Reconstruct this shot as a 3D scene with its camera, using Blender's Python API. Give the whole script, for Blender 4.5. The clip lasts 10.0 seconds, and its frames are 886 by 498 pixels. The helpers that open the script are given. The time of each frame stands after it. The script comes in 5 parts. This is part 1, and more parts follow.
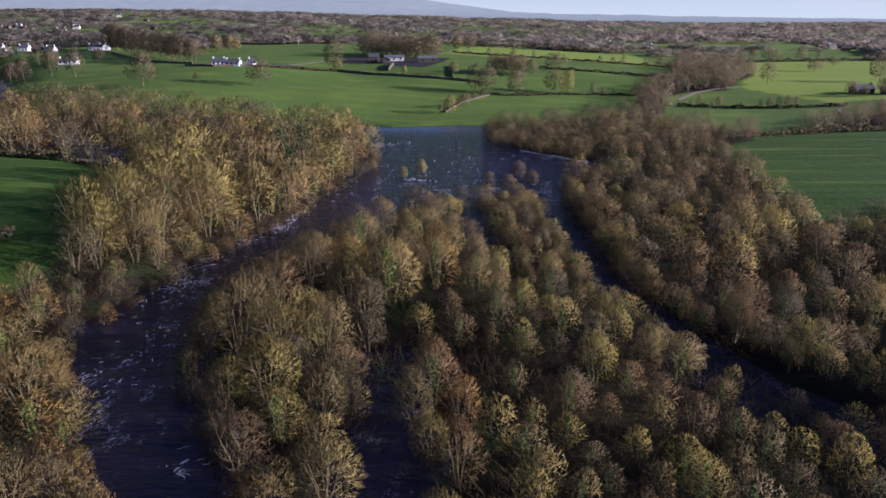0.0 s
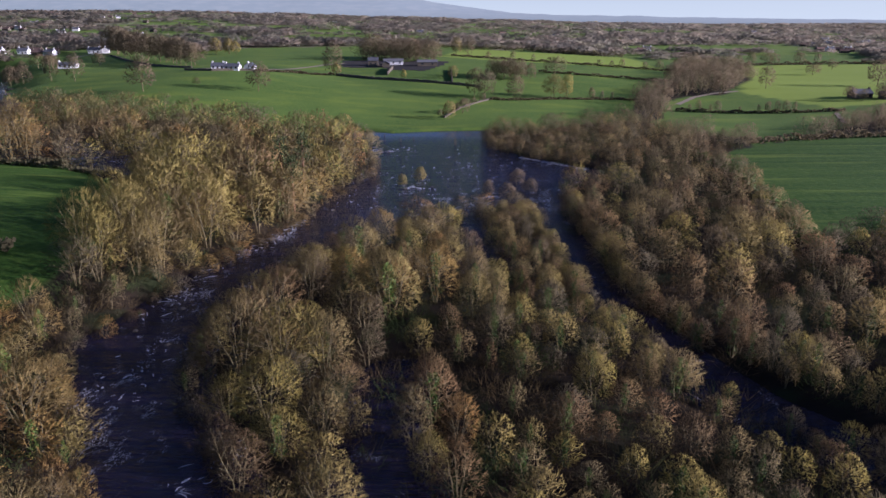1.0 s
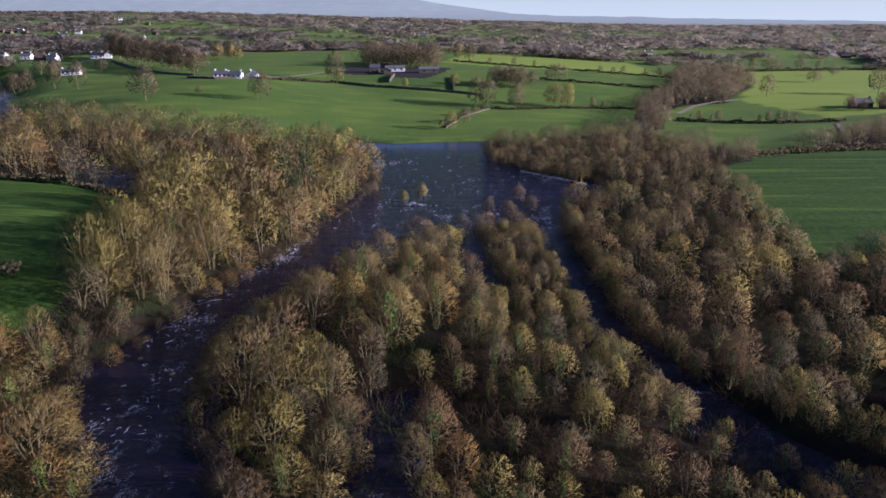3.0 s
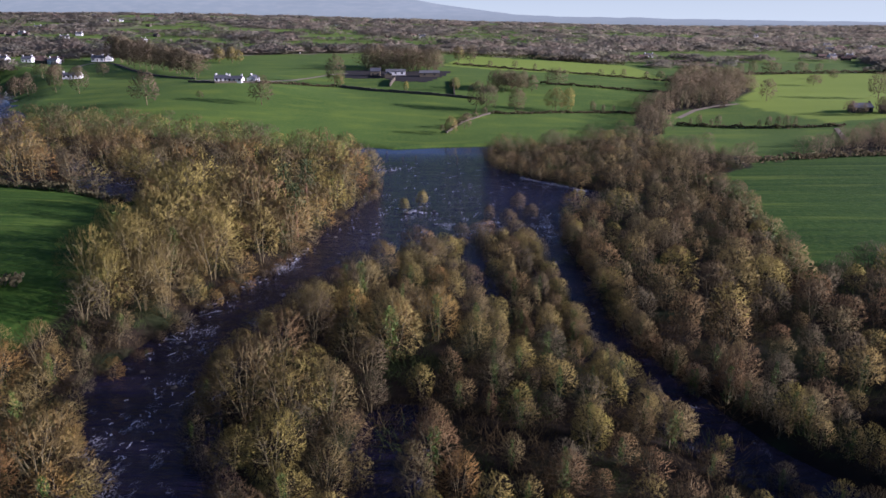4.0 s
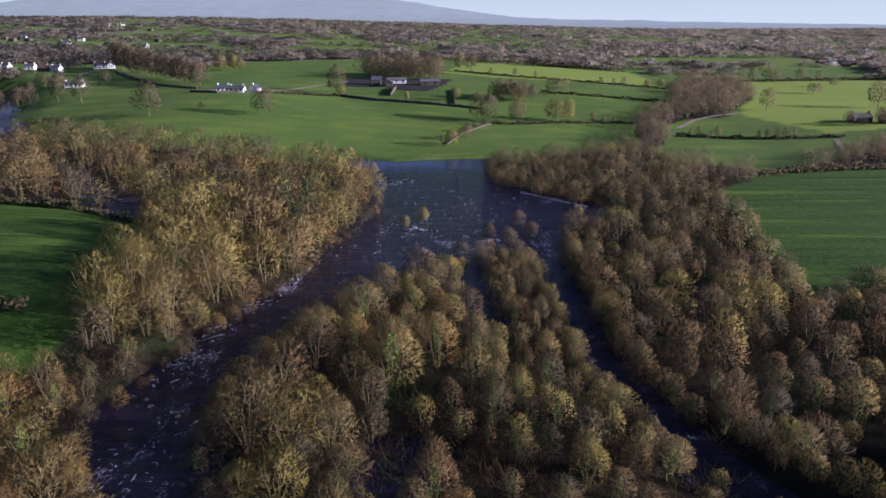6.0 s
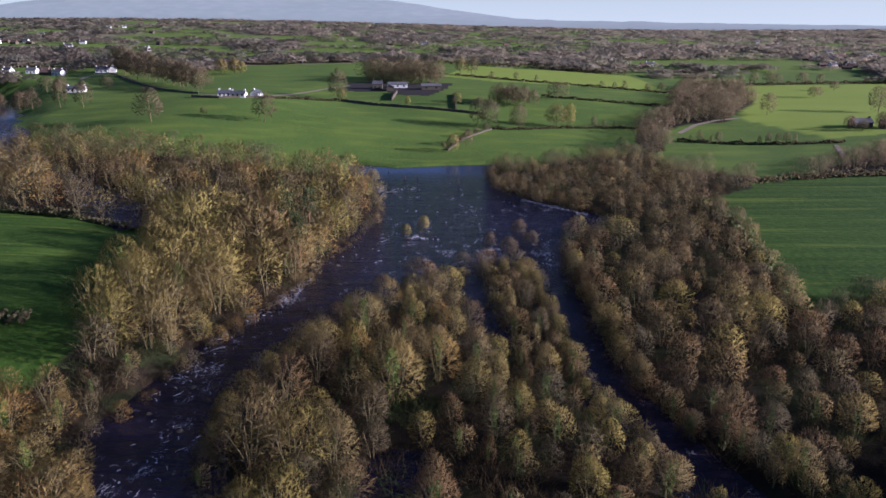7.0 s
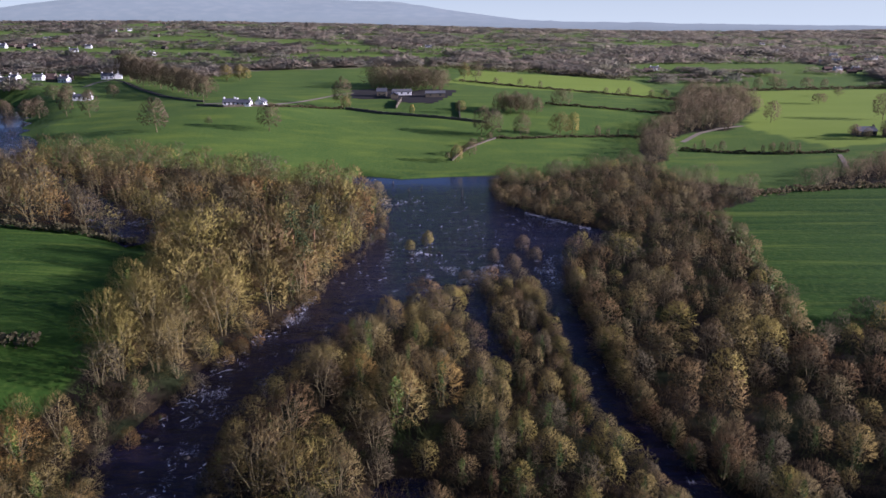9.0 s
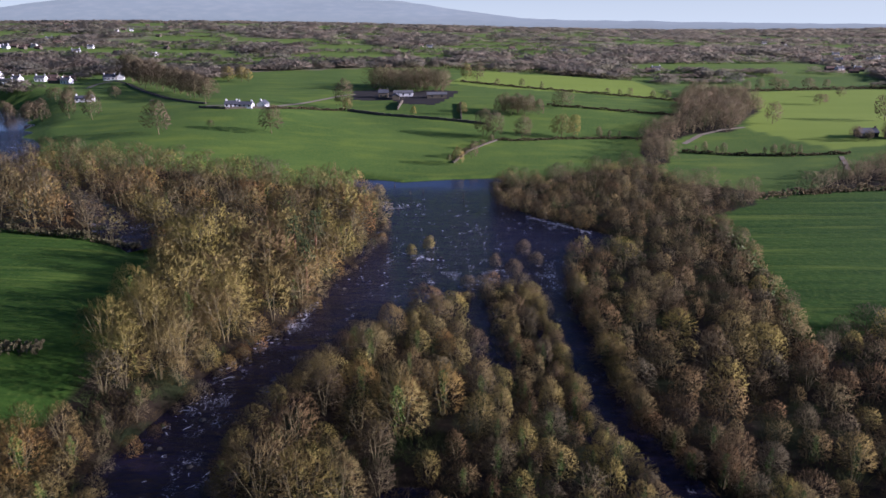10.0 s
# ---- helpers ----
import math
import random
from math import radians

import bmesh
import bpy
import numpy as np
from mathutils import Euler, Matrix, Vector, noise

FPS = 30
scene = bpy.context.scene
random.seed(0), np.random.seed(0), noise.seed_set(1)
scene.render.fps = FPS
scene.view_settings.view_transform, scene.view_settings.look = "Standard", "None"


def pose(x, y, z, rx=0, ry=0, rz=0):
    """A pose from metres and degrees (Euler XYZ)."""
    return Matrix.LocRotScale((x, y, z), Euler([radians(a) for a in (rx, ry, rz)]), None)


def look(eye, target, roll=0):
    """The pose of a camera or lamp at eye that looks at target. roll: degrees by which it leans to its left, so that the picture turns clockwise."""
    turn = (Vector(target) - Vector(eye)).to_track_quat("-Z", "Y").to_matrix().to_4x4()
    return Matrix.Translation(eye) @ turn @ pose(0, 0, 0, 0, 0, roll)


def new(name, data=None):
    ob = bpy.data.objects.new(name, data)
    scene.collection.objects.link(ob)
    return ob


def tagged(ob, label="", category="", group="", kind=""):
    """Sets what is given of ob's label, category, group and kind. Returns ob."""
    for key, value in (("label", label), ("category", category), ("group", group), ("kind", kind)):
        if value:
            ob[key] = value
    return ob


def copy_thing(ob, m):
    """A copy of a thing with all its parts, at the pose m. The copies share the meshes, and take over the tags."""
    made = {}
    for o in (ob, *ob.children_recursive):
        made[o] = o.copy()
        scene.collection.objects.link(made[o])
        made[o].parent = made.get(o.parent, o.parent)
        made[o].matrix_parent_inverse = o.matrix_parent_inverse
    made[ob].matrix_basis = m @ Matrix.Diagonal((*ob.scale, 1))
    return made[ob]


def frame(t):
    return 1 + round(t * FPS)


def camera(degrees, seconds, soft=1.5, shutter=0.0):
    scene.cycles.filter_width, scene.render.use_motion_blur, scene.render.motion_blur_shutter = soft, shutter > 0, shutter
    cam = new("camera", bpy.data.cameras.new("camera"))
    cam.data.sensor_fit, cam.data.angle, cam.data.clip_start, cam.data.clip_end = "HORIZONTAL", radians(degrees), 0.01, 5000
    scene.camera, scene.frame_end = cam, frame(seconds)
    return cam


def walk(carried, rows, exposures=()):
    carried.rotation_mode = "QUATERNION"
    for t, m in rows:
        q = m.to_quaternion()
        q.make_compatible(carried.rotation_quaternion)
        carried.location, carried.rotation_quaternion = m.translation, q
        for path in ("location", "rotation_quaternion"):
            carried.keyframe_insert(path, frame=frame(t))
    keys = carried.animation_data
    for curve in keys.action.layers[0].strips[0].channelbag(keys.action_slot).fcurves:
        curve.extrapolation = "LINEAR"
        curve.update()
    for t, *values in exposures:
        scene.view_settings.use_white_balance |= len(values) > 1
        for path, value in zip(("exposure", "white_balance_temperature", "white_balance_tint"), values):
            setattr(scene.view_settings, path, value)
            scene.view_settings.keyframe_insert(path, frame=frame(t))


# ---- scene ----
cam = camera(64.3, 10.0, soft=1.55)
# seconds, eye x, y, z, pitch, lean, yaw
PATH = [
    (0, -0.12, -0.15, 43.84, -17.85, -0.20, 0.85),
    (0.5, -0.12, -0.13, 44.89, -17.82, -0.19, 0.80),
    (1, -0.12, -0.12, 46.07, -17.81, -0.18, 0.78),
    (1.5, -0.11, -0.10, 47.31, -17.81, -0.15, 0.79),
    (2, -0.10, -0.08, 48.55, -17.82, -0.13, 0.82),
    (2.5, -0.08, -0.06, 49.78, -17.82, -0.12, 0.86),
    (4, -0.03, -0.01, 53.30, -17.79, -0.10, 0.93),
    (4.5, 0.00, 0.01, 54.45, -17.76, -0.10, 0.95),
    (5, 0.02, 0.03, 55.59, -17.73, -0.10, 0.96),
    (5.5, 0.05, 0.04, 56.76, -17.69, -0.11, 0.98),
    (7, 0.15, 0.10, 60.42, -17.58, -0.15, 1.10),
    (7.5, 0.19, 0.12, 61.68, -17.55, -0.18, 1.17),
    (8, 0.23, 0.14, 62.94, -17.53, -0.20, 1.26),
    (8.5, 0.27, 0.16, 64.15, -17.53, -0.23, 1.35),
    (9, 0.31, 0.18, 65.30, -17.55, -0.27, 1.46),
    (9.5, 0.36, 0.20, 66.33, -17.59, -0.31, 1.55),
    (10, 0.41, 0.22, 67.20, -17.66, -0.35, 1.61),
]


def aimed(x, y, z, pitch, lean, yaw):
    p, a = radians(pitch), radians(yaw)
    way = Vector((-math.sin(a) * math.cos(p), math.cos(a) * math.cos(p), math.sin(p)))
    return look((x, y, z), Vector((x, y, z)) + 2 * way, lean)


walk(cam, [(t, aimed(*row)) for t, *row in PATH], exposures=[(0, 1.18, 5000, 38.5), (10, 1.18, 5000, 38.5)])

# ---- daylight: a low, hazy winter sun from the right, a little behind the camera ----
SUN_UP, SUN_SIDE = 15.0, -8.0  # degrees above the horizon; degrees from +x towards +y
sun_way = Vector((math.cos(radians(SUN_UP)) * math.cos(radians(SUN_SIDE)), math.cos(radians(SUN_UP)) * math.sin(radians(SUN_SIDE)), math.sin(radians(SUN_UP))))
sun_data = bpy.data.lights.new("sun", "SUN")
sun_data.energy, sun_data.angle, sun_data.color = 5.0, radians(1.5), (1.0, 0.87, 0.67)
sun = new("sun", sun_data)
sun.matrix_world = look((0, 0, 300), Vector((0, 0, 300)) - sun_way)

world = bpy.data.worlds.new("winter_sky")
world.use_nodes = True
scene.world = world
wn = world.node_tree
sky = wn.nodes.new("ShaderNodeTexSky")
sky.sky_type, sky.sun_disc = "NISHITA", False
sky.sun_elevation, sky.sun_rotation = radians(SUN_UP), radians(90 - SUN_SIDE)
sky.air_density, sky.dust_density, sky.ozone_density = 0.8, 0.35, 1.6
wn.nodes["Background"].inputs["Strength"].default_value = 0.041
# winter haze: the sky pales towards the horizon
coord, part_of, fade, veil = (wn.nodes.new("ShaderNode" + k) for k in ("TexCoord", "SeparateXYZ", "MapRange", "Mix"))
fade.inputs["From Min"].default_value, fade.inputs["From Max"].default_value = 0.0, 0.14
fade.inputs["To Min"].default_value, fade.inputs["To Max"].default_value = 0.92, 0.0
veil.data_type = "RGBA"
veil.inputs[7].default_value = (7.6, 8.3, 6.4, 1)
wn.links.new(coord.outputs["Generated"], part_of.inputs[0])
wn.links.new(part_of.outputs["Z"], fade.inputs["Value"])
wn.links.new(fade.outputs[0], veil.inputs[0])
wn.links.new(sky.outputs[0], veil.inputs[6])
wn.links.new(veil.outputs[2], wn.nodes["Background"].inputs["Color"])


# ---- materials ----
def node(nt, kind, **inputs):
    n = nt.nodes.new(kind)
    for key, value in inputs.items():
        n.inputs[key.replace("_", " ")].default_value = value
    return n


def ramp(nt, fac, stops):
    n = nt.nodes.new("ShaderNodeValToRGB")
    n.color_ramp.elements[0].position, n.color_ramp.elements[0].color = stops[0][0], (*stops[0][1], 1)
    n.color_ramp.elements[1].position, n.color_ramp.elements[1].color = stops[-1][0], (*stops[-1][1], 1)
    for p, c in stops[1:-1]:
        n.color_ramp.elements.new(p).color = (*c, 1)
    nt.links.new(fac, n.inputs["Fac"])
    return n.outputs["Color"]


def mix(nt, fac, a, b, blend="MIX"):
    n = nt.nodes.new("ShaderNodeMix")
    n.data_type, n.blend_type = "RGBA", blend
    for key, value in ((0, fac), (6, a), (7, b)):
        if isinstance(value, (int, float)):
            n.inputs[key].default_value = value
        elif isinstance(value, tuple):
            n.inputs[key].default_value = (*value, 1)
        else:
            nt.links.new(value, n.inputs[key])
    return n.outputs[2]


def noise_fac(nt, scale, detail=4.0, stretch=(1, 1, 1), rough=0.55, turn=0.0):
    geo = nt.nodes.new("ShaderNodeNewGeometry")
    mp = nt.nodes.new("ShaderNodeMapping")
    mp.inputs["Scale"].default_value = stretch
    mp.inputs["Rotation"].default_value = (0, 0, turn)
    nt.links.new(geo.outputs["Position"], mp.inputs["Vector"])
    n = node(nt, "ShaderNodeTexNoise", Scale=scale, Detail=detail, Roughness=rough)
    nt.links.new(mp.outputs[0], n.inputs["Vector"])
    return n.outputs["Fac"]


def plain(name, roughness=0.9, metallic=0.0, specular=0.2):
    m = bpy.data.materials.new(name)
    m.use_nodes = True
    b = m.node_tree.nodes["Principled BSDF"]
    b.inputs["Roughness"].default_value, b.inputs["Metallic"].default_value = roughness, metallic
    b.inputs["Specular IOR Level"].default_value = specular
    return m, m.node_tree, b


def bump(nt, b, fac, strength, distance):
    n = node(nt, "ShaderNodeBump", Strength=strength, Distance=distance)
    nt.links.new(fac, n.inputs["Height"])
    nt.links.new(n.outputs[0], b.inputs["Normal"])


def speckled(name, dark, light, scale, roughness=0.9, relief=0.0, coarse=0.0, random_shift=False):
    """A surface of two tones, mixed by a fine and a coarse noise."""
    m, nt, b = plain(name, roughness)
    fine, big = noise_fac(nt, scale), noise_fac(nt, coarse or scale / 9, 3.0)
    c = mix(nt, fine, dark, light)
    c = mix(nt, big, tuple(v * 0.72 for v in dark), c)
    if random_shift:
        info = nt.nodes.new("ShaderNodeObjectInfo")
        c = mix(nt, 0.35, c, ramp(nt, info.outputs["Random"], [(0.0, dark), (1.0, light)]))
    nt.links.new(c, b.inputs["Base Color"])
    if relief:
        bump(nt, b, fine, 0.6, relief)
    return m


def twig_material(name, stops, grain=0.06, through_light=0.30, rough=0.07):
    """Bare twigs: the tone changes from tree to tree and a little from twig to twig."""
    m, nt, b = plain(name, 0.9, specular=0.05)
    info, tint = nt.nodes.new("ShaderNodeObjectInfo"), nt.nodes.new("ShaderNodeAttribute")
    geo = nt.nodes.new("ShaderNodeNewGeometry")
    tint.attribute_name = "tint"
    add = nt.nodes.new("ShaderNodeMath")
    add.operation = "ADD"
    nt.links.new(info.outputs["Random"], add.inputs[0])
    nt.links.new(tint.outputs["Fac"], add.inputs[1])
    wrap = nt.nodes.new("ShaderNodeMath")
    wrap.operation = "FRACT"
    nt.links.new(add.outputs[0], wrap.inputs[0])
    c = ramp(nt, wrap.outputs[0], stops)
    limb = nt.nodes.new("ShaderNodeAttribute")
    limb.attribute_name = "limb"
    pale = nt.nodes.new("ShaderNodeMath")
    pale.operation = "MULTIPLY"
    pale.inputs[1].default_value = 0.5
    nt.links.new(limb.outputs["Fac"], pale.inputs[0])
    c = mix(nt, pale.outputs[0], c, (0.42, 0.35, 0.19))
    c = mix(nt, grain, c, ramp(nt, geo.outputs["Random Per Island"], [(0, (0.2, 0.2, 0.2)), (1, (0.8, 0.8, 0.8))]), "OVERLAY")
    nt.links.new(c, b.inputs["Base Color"])
    # light that finds its way between the twigs
    glow, both = nt.nodes.new("ShaderNodeBsdfTranslucent"), nt.nodes.new("ShaderNodeMixShader")
    nt.links.new(c, glow.inputs["Color"])
    both.inputs[0].default_value = through_light
    # the twigs of a crown, too fine to build one by one, are lit as the rounded mass that they form
    dome, turned = nt.nodes.new("ShaderNodeAttribute"), nt.nodes.new("ShaderNodeVectorTransform")
    dome.attribute_name = "dome"
    turned.vector_type, turned.convert_from, turned.convert_to = "VECTOR", "OBJECT", "WORLD"
    nt.links.new(dome.outputs["Vector"], turned.inputs[0])
    lift = nt.nodes.new("ShaderNodeVectorMath")
    lift.operation = "MULTIPLY_ADD"
    lift.inputs[1].default_value = (rough, rough, rough)
    unit, evened = nt.nodes.new("ShaderNodeVectorMath"), nt.nodes.new("ShaderNodeVectorMath")
    unit.operation = evened.operation = "NORMALIZE"
    nt.links.new(turned.outputs[0], evened.inputs[0])
    nt.links.new(geo.outputs["Normal"], lift.inputs[0])
    nt.links.new(evened.outputs[0], lift.inputs[2])
    nt.links.new(lift.outputs[0], unit.inputs[0])
    nt.links.new(unit.outputs[0], b.inputs["Normal"])
    nt.links.new(b.outputs[0], both.inputs[1])
    nt.links.new(glow.outputs[0], both.inputs[2])
    nt.links.new(both.outputs[0], nt.nodes["Material Output"].inputs["Surface"])
    return m


OLIVE, TAN, BROWN, RUST, GREY = (0.405, 0.320, 0.096), (0.280, 0.218, 0.086), (0.162, 0.122, 0.061), (0.245, 0.156, 0.070), (0.172, 0.147, 0.086)
M_TWIG_WILLOW = twig_material("willow_twigs", [(0, OLIVE), (0.35, (0.370, 0.305, 0.074)), (0.7, TAN), (1, OLIVE)])
M_TWIG_ALDER = twig_material("alder_twigs", [(0, BROWN), (0.3, GREY), (0.6, TAN), (0.85, RUST), (1, BROWN)])
M_TWIG_MIXED = twig_material("mixed_twigs", [(0, OLIVE), (0.25, BROWN), (0.5, TAN), (0.7, GREY), (0.85, RUST), (1, OLIVE)])
M_TWIG_RUST = twig_material("rust_twigs", [(0, (0.37, 0.208, 0.070)), (0.4, (0.43, 0.285, 0.076)), (0.75, TAN), (1, RUST)])
# distant twigs are paler and greyer: haze put into the base colour
M_TWIG_HAZY = twig_material("hazy_twigs", [(0, (0.275, 0.245, 0.17)), (0.3, (0.30, 0.245, 0.175)), (0.6, (0.25, 0.235, 0.175)), (0.8, (0.265, 0.25, 0.155)), (1, (0.275, 0.245, 0.17))], 0.03, 0.45, 0.05)
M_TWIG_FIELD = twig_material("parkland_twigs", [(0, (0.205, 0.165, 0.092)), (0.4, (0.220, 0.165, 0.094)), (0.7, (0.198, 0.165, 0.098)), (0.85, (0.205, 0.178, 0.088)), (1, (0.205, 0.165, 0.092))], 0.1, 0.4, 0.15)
M_BARK = speckled("bark", (0.085, 0.070, 0.034), (0.22, 0.182, 0.082), 6.0, 0.9, 0.02, random_shift=True)
M_IVY = speckled("ivy", (0.042, 0.080, 0.011), (0.14, 0.21, 0.030), 1.6, 0.55, random_shift=True)
M_PINE = speckled("evergreen", (0.035, 0.05, 0.014), (0.10, 0.12, 0.035), 1.6, 0.7)
M_PINE_BARK = speckled("pine_bark", (0.15, 0.075, 0.04), (0.32, 0.17, 0.09), 4.0, 0.9)
M_HEDGE = twig_material("hedge", [(0, (0.10, 0.085, 0.045)), (0.5, (0.16, 0.13, 0.07)), (1, (0.10, 0.095, 0.045))], 0.5, 0.4)
# undergrowth tones are darkened to deepen the shade between crowns
M_SCRUB = twig_material("scrub", [(0, (0.06, 0.046, 0.022)), (0.4, (0.10, 0.072, 0.03)), (0.6, (0.045, 0.065, 0.018)), (0.8, (0.05, 0.07, 0.02)), (1, (0.06, 0.046, 0.022))])


def ground_material():
    m, nt, b = plain("ground", 1.0, specular=0.1)

    def mask(name):
        a = nt.nodes.new("ShaderNodeAttribute")
        a.attribute_name = name
        return a.outputs["Fac"]

    # grazed pasture: broad patches, tufts and paler worn grass
    g = mix(nt, ramp(nt, noise_fac(nt, 0.018, 5), [(0.35, (0, 0, 0)), (0.65, (1, 1, 1))]), (0.050, 0.098, 0.017), (0.080, 0.136, 0.023))
    g = mix(nt, ramp(nt, noise_fac(nt, 0.9, 6), [(0.42, (0, 0, 0)), (0.75, (1, 1, 1))]), g, (0.105, 0.150, 0.022))
    g = mix(nt, ramp(nt, noise_fac(nt, 0.09, 5, (0.35, 1.0, 1.0), turn=0.15), [(0.50, (0, 0, 0)), (0.70, (0.9, 0.9, 0.9))]), g, (0.122, 0.172, 0.022))
    # sunlight put into the colour: far pastures are painted brighter and yellower
    g = mix(nt, mask("sunlit_tone"), g, mix(nt, noise_fac(nt, 0.03, 4, (0.3, 1, 1)), (0.17, 0.24, 0.025), (0.25, 0.32, 0.045)))
    # winter crop in drilled rows
    rows = noise_fac(nt, 0.30, 4, (0.035, 1.0, 1.0), 0.6, 0.03)
    crop = mix(nt, ramp(nt, rows, [(0.35, (0, 0, 0)), (0.60, (1, 1, 1))]), (0.021, 0.053, 0.005), (0.037, 0.080, 0.008))
    # sunlit crests of the rows, painted on as pale streaks
    crop = mix(nt, ramp(nt, noise_fac(nt, 0.13, 5, (0.06, 1.0, 1.0), 0.65, 0.03), [(0.55, (0, 0, 0)), (0.68, (0.6, 0.6, 0.6))]), crop, (0.15, 0.20, 0.024))
    crop = mix(nt, ramp(nt, noise_fac(nt, 0.8, 5), [(0.5, (0, 0, 0)), (0.75, (0.6, 0.6, 0.6))]), crop, (0.09, 0.13, 0.018))
    g = mix(nt, mask("crop"), g, crop)
    # leaf litter, with the shade between crowns deepened in its colour
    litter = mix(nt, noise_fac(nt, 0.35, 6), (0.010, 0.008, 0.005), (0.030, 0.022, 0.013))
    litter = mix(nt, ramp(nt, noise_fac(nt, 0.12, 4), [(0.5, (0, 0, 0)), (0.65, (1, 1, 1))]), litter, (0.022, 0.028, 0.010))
    # far woodland floor, lightened with distance to stand in for haze
    hazy_floor = mix(nt, noise_fac(nt, 0.02, 5), (0.15, 0.135, 0.09), (0.21, 0.19, 0.125))
    litter = mix(nt, mask("hazy_floor"), litter, hazy_floor)
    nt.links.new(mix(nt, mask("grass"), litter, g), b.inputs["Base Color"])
    bump(nt, b, noise_fac(nt, 0.7, 6, (0.6, 1.0, 1.0)), 0.7, 0.35)
    return m


def water_material():
    """Peaty water with a chop, and foam in curls and streaks where it is broken."""
    m, nt, b = plain("river_water", 0.16, specular=0.48)
    b.inputs["IOR"].default_value = 1.333
    foam_at = nt.nodes.new("ShaderNodeAttribute")
    foam_at.attribute_name = "rapid"
    geo, mp = nt.nodes.new("ShaderNodeNewGeometry"), nt.nodes.new("ShaderNodeMapping")
    mp.inputs["Scale"].default_value, mp.inputs["Rotation"].default_value = (1.0, 0.6, 1.0), (0, 0, 0.45)
    nt.links.new(geo.outputs["Position"], mp.inputs["Vector"])

    def calc(kind, a, b=None):
        n = nt.nodes.new("ShaderNodeMath")
        n.operation = kind
        for k, v in enumerate((a, b)):
            if isinstance(v, (int, float)):
                n.inputs[k].default_value = v
            elif v is not None:
                nt.links.new(v, n.inputs[k])
        return n.outputs[0]

    # thin curling lines of foam, gathered where the water is broken
    lines = None
    for scale, thin in ((0.30, 0.012), (0.62, 0.020)):
        curl = node(nt, "ShaderNodeTexNoise", Scale=scale, Detail=3.0, Roughness=0.55, Distortion=2.2)
        nt.links.new(mp.outputs[0], curl.inputs["Vector"])
        gap = calc("ABSOLUTE", calc("SUBTRACT", curl.outputs["Fac"], 0.5))
        line = calc("SUBTRACT", 1.0, calc("MINIMUM", calc("DIVIDE", gap, thin), 1.0))
        lines = line if lines is None else calc("MAXIMUM", lines, line)
    where = calc("ADD", noise_fac(nt, 0.28, 5, (1.0, 0.6, 1.0), 0.6), calc("MULTIPLY", foam_at.outputs["Fac"], 0.22))
    patch = ramp(nt, where, [(0.66, (0, 0, 0)), (0.80, (1, 1, 1))])
    churn = ramp(nt, calc("ADD", noise_fac(nt, 1.3, 6, (0.28, 1.0, 1.0), rough=0.65), calc("MULTIPLY", foam_at.outputs["Fac"], 0.09)), [(0.76, (0, 0, 0)), (0.83, (1, 1, 1))])
    foam = calc("MAXIMUM", calc("MULTIPLY", lines, patch), churn)
    # navy tint: reflected sky put into the water's base colour
    nt.links.new(mix(nt, foam, (0.010, 0.008, 0.018), (0.50, 0.51, 0.53)), b.inputs["Base Color"])
    nt.links.new(mix(nt, foam, (0.10, 0.10, 0.10), (0.8, 0.8, 0.8)), b.inputs["Roughness"])
    ripple = mix(nt, 0.65, noise_fac(nt, 1.3, 5, (0.30, 1.0, 1.0), turn=0.1), noise_fac(nt, 0.30, 4, (0.32, 1.0, 1.0), turn=-0.08))
    chop = mix(nt, calc("MINIMUM", calc("MULTIPLY", foam_at.outputs["Fac"], 2.4), 1.0), (0.5, 0.5, 0.5), ripple)
    bump(nt, b, mix(nt, 0.95, ripple, chop), 1.0, 1.9)
    return m


M_GROUND, M_WATER = ground_material(), water_material()
M_FOAM = speckled("foam", (0.32, 0.33, 0.36), (0.70, 0.70, 0.70), 3.0, 0.8)
M_RENDER = speckled("white_render", (0.72, 0.71, 0.67), (0.84, 0.83, 0.80), 0.8, 0.85)
M_SLATE = speckled("slate", (0.07, 0.075, 0.085), (0.13, 0.13, 0.14), 1.5, 0.6)
M_TILE = speckled("brown_tile", (0.12, 0.08, 0.06), (0.20, 0.13, 0.09), 1.5, 0.8)
M_STONE = speckled("field_stone", (0.08, 0.07, 0.05), (0.18, 0.155, 0.11), 1.2, 0.95, 0.05)
M_TIN = speckled("barn_sheeting", (0.10, 0.10, 0.10), (0.22, 0.22, 0.21), 0.5, 0.5)
M_TARMAC = speckled("yard_surface", (0.020, 0.018, 0.014), (0.045, 0.038, 0.028), 0.9, 0.9)
M_GRAVEL = speckled("lane_gravel", (0.20, 0.17, 0.12), (0.34, 0.29, 0.21), 1.2, 0.95)
M_GLASS = plain("window_glass", 0.08, specular=0.6)[0]
M_GLASS.node_tree.nodes["Principled BSDF"].inputs["Base Color"].default_value = (0.02, 0.025, 0.03, 1)
M_TIMBER = speckled("weathered_timber", (0.05, 0.045, 0.035), (0.11, 0.095, 0.07), 3.0, 0.9)


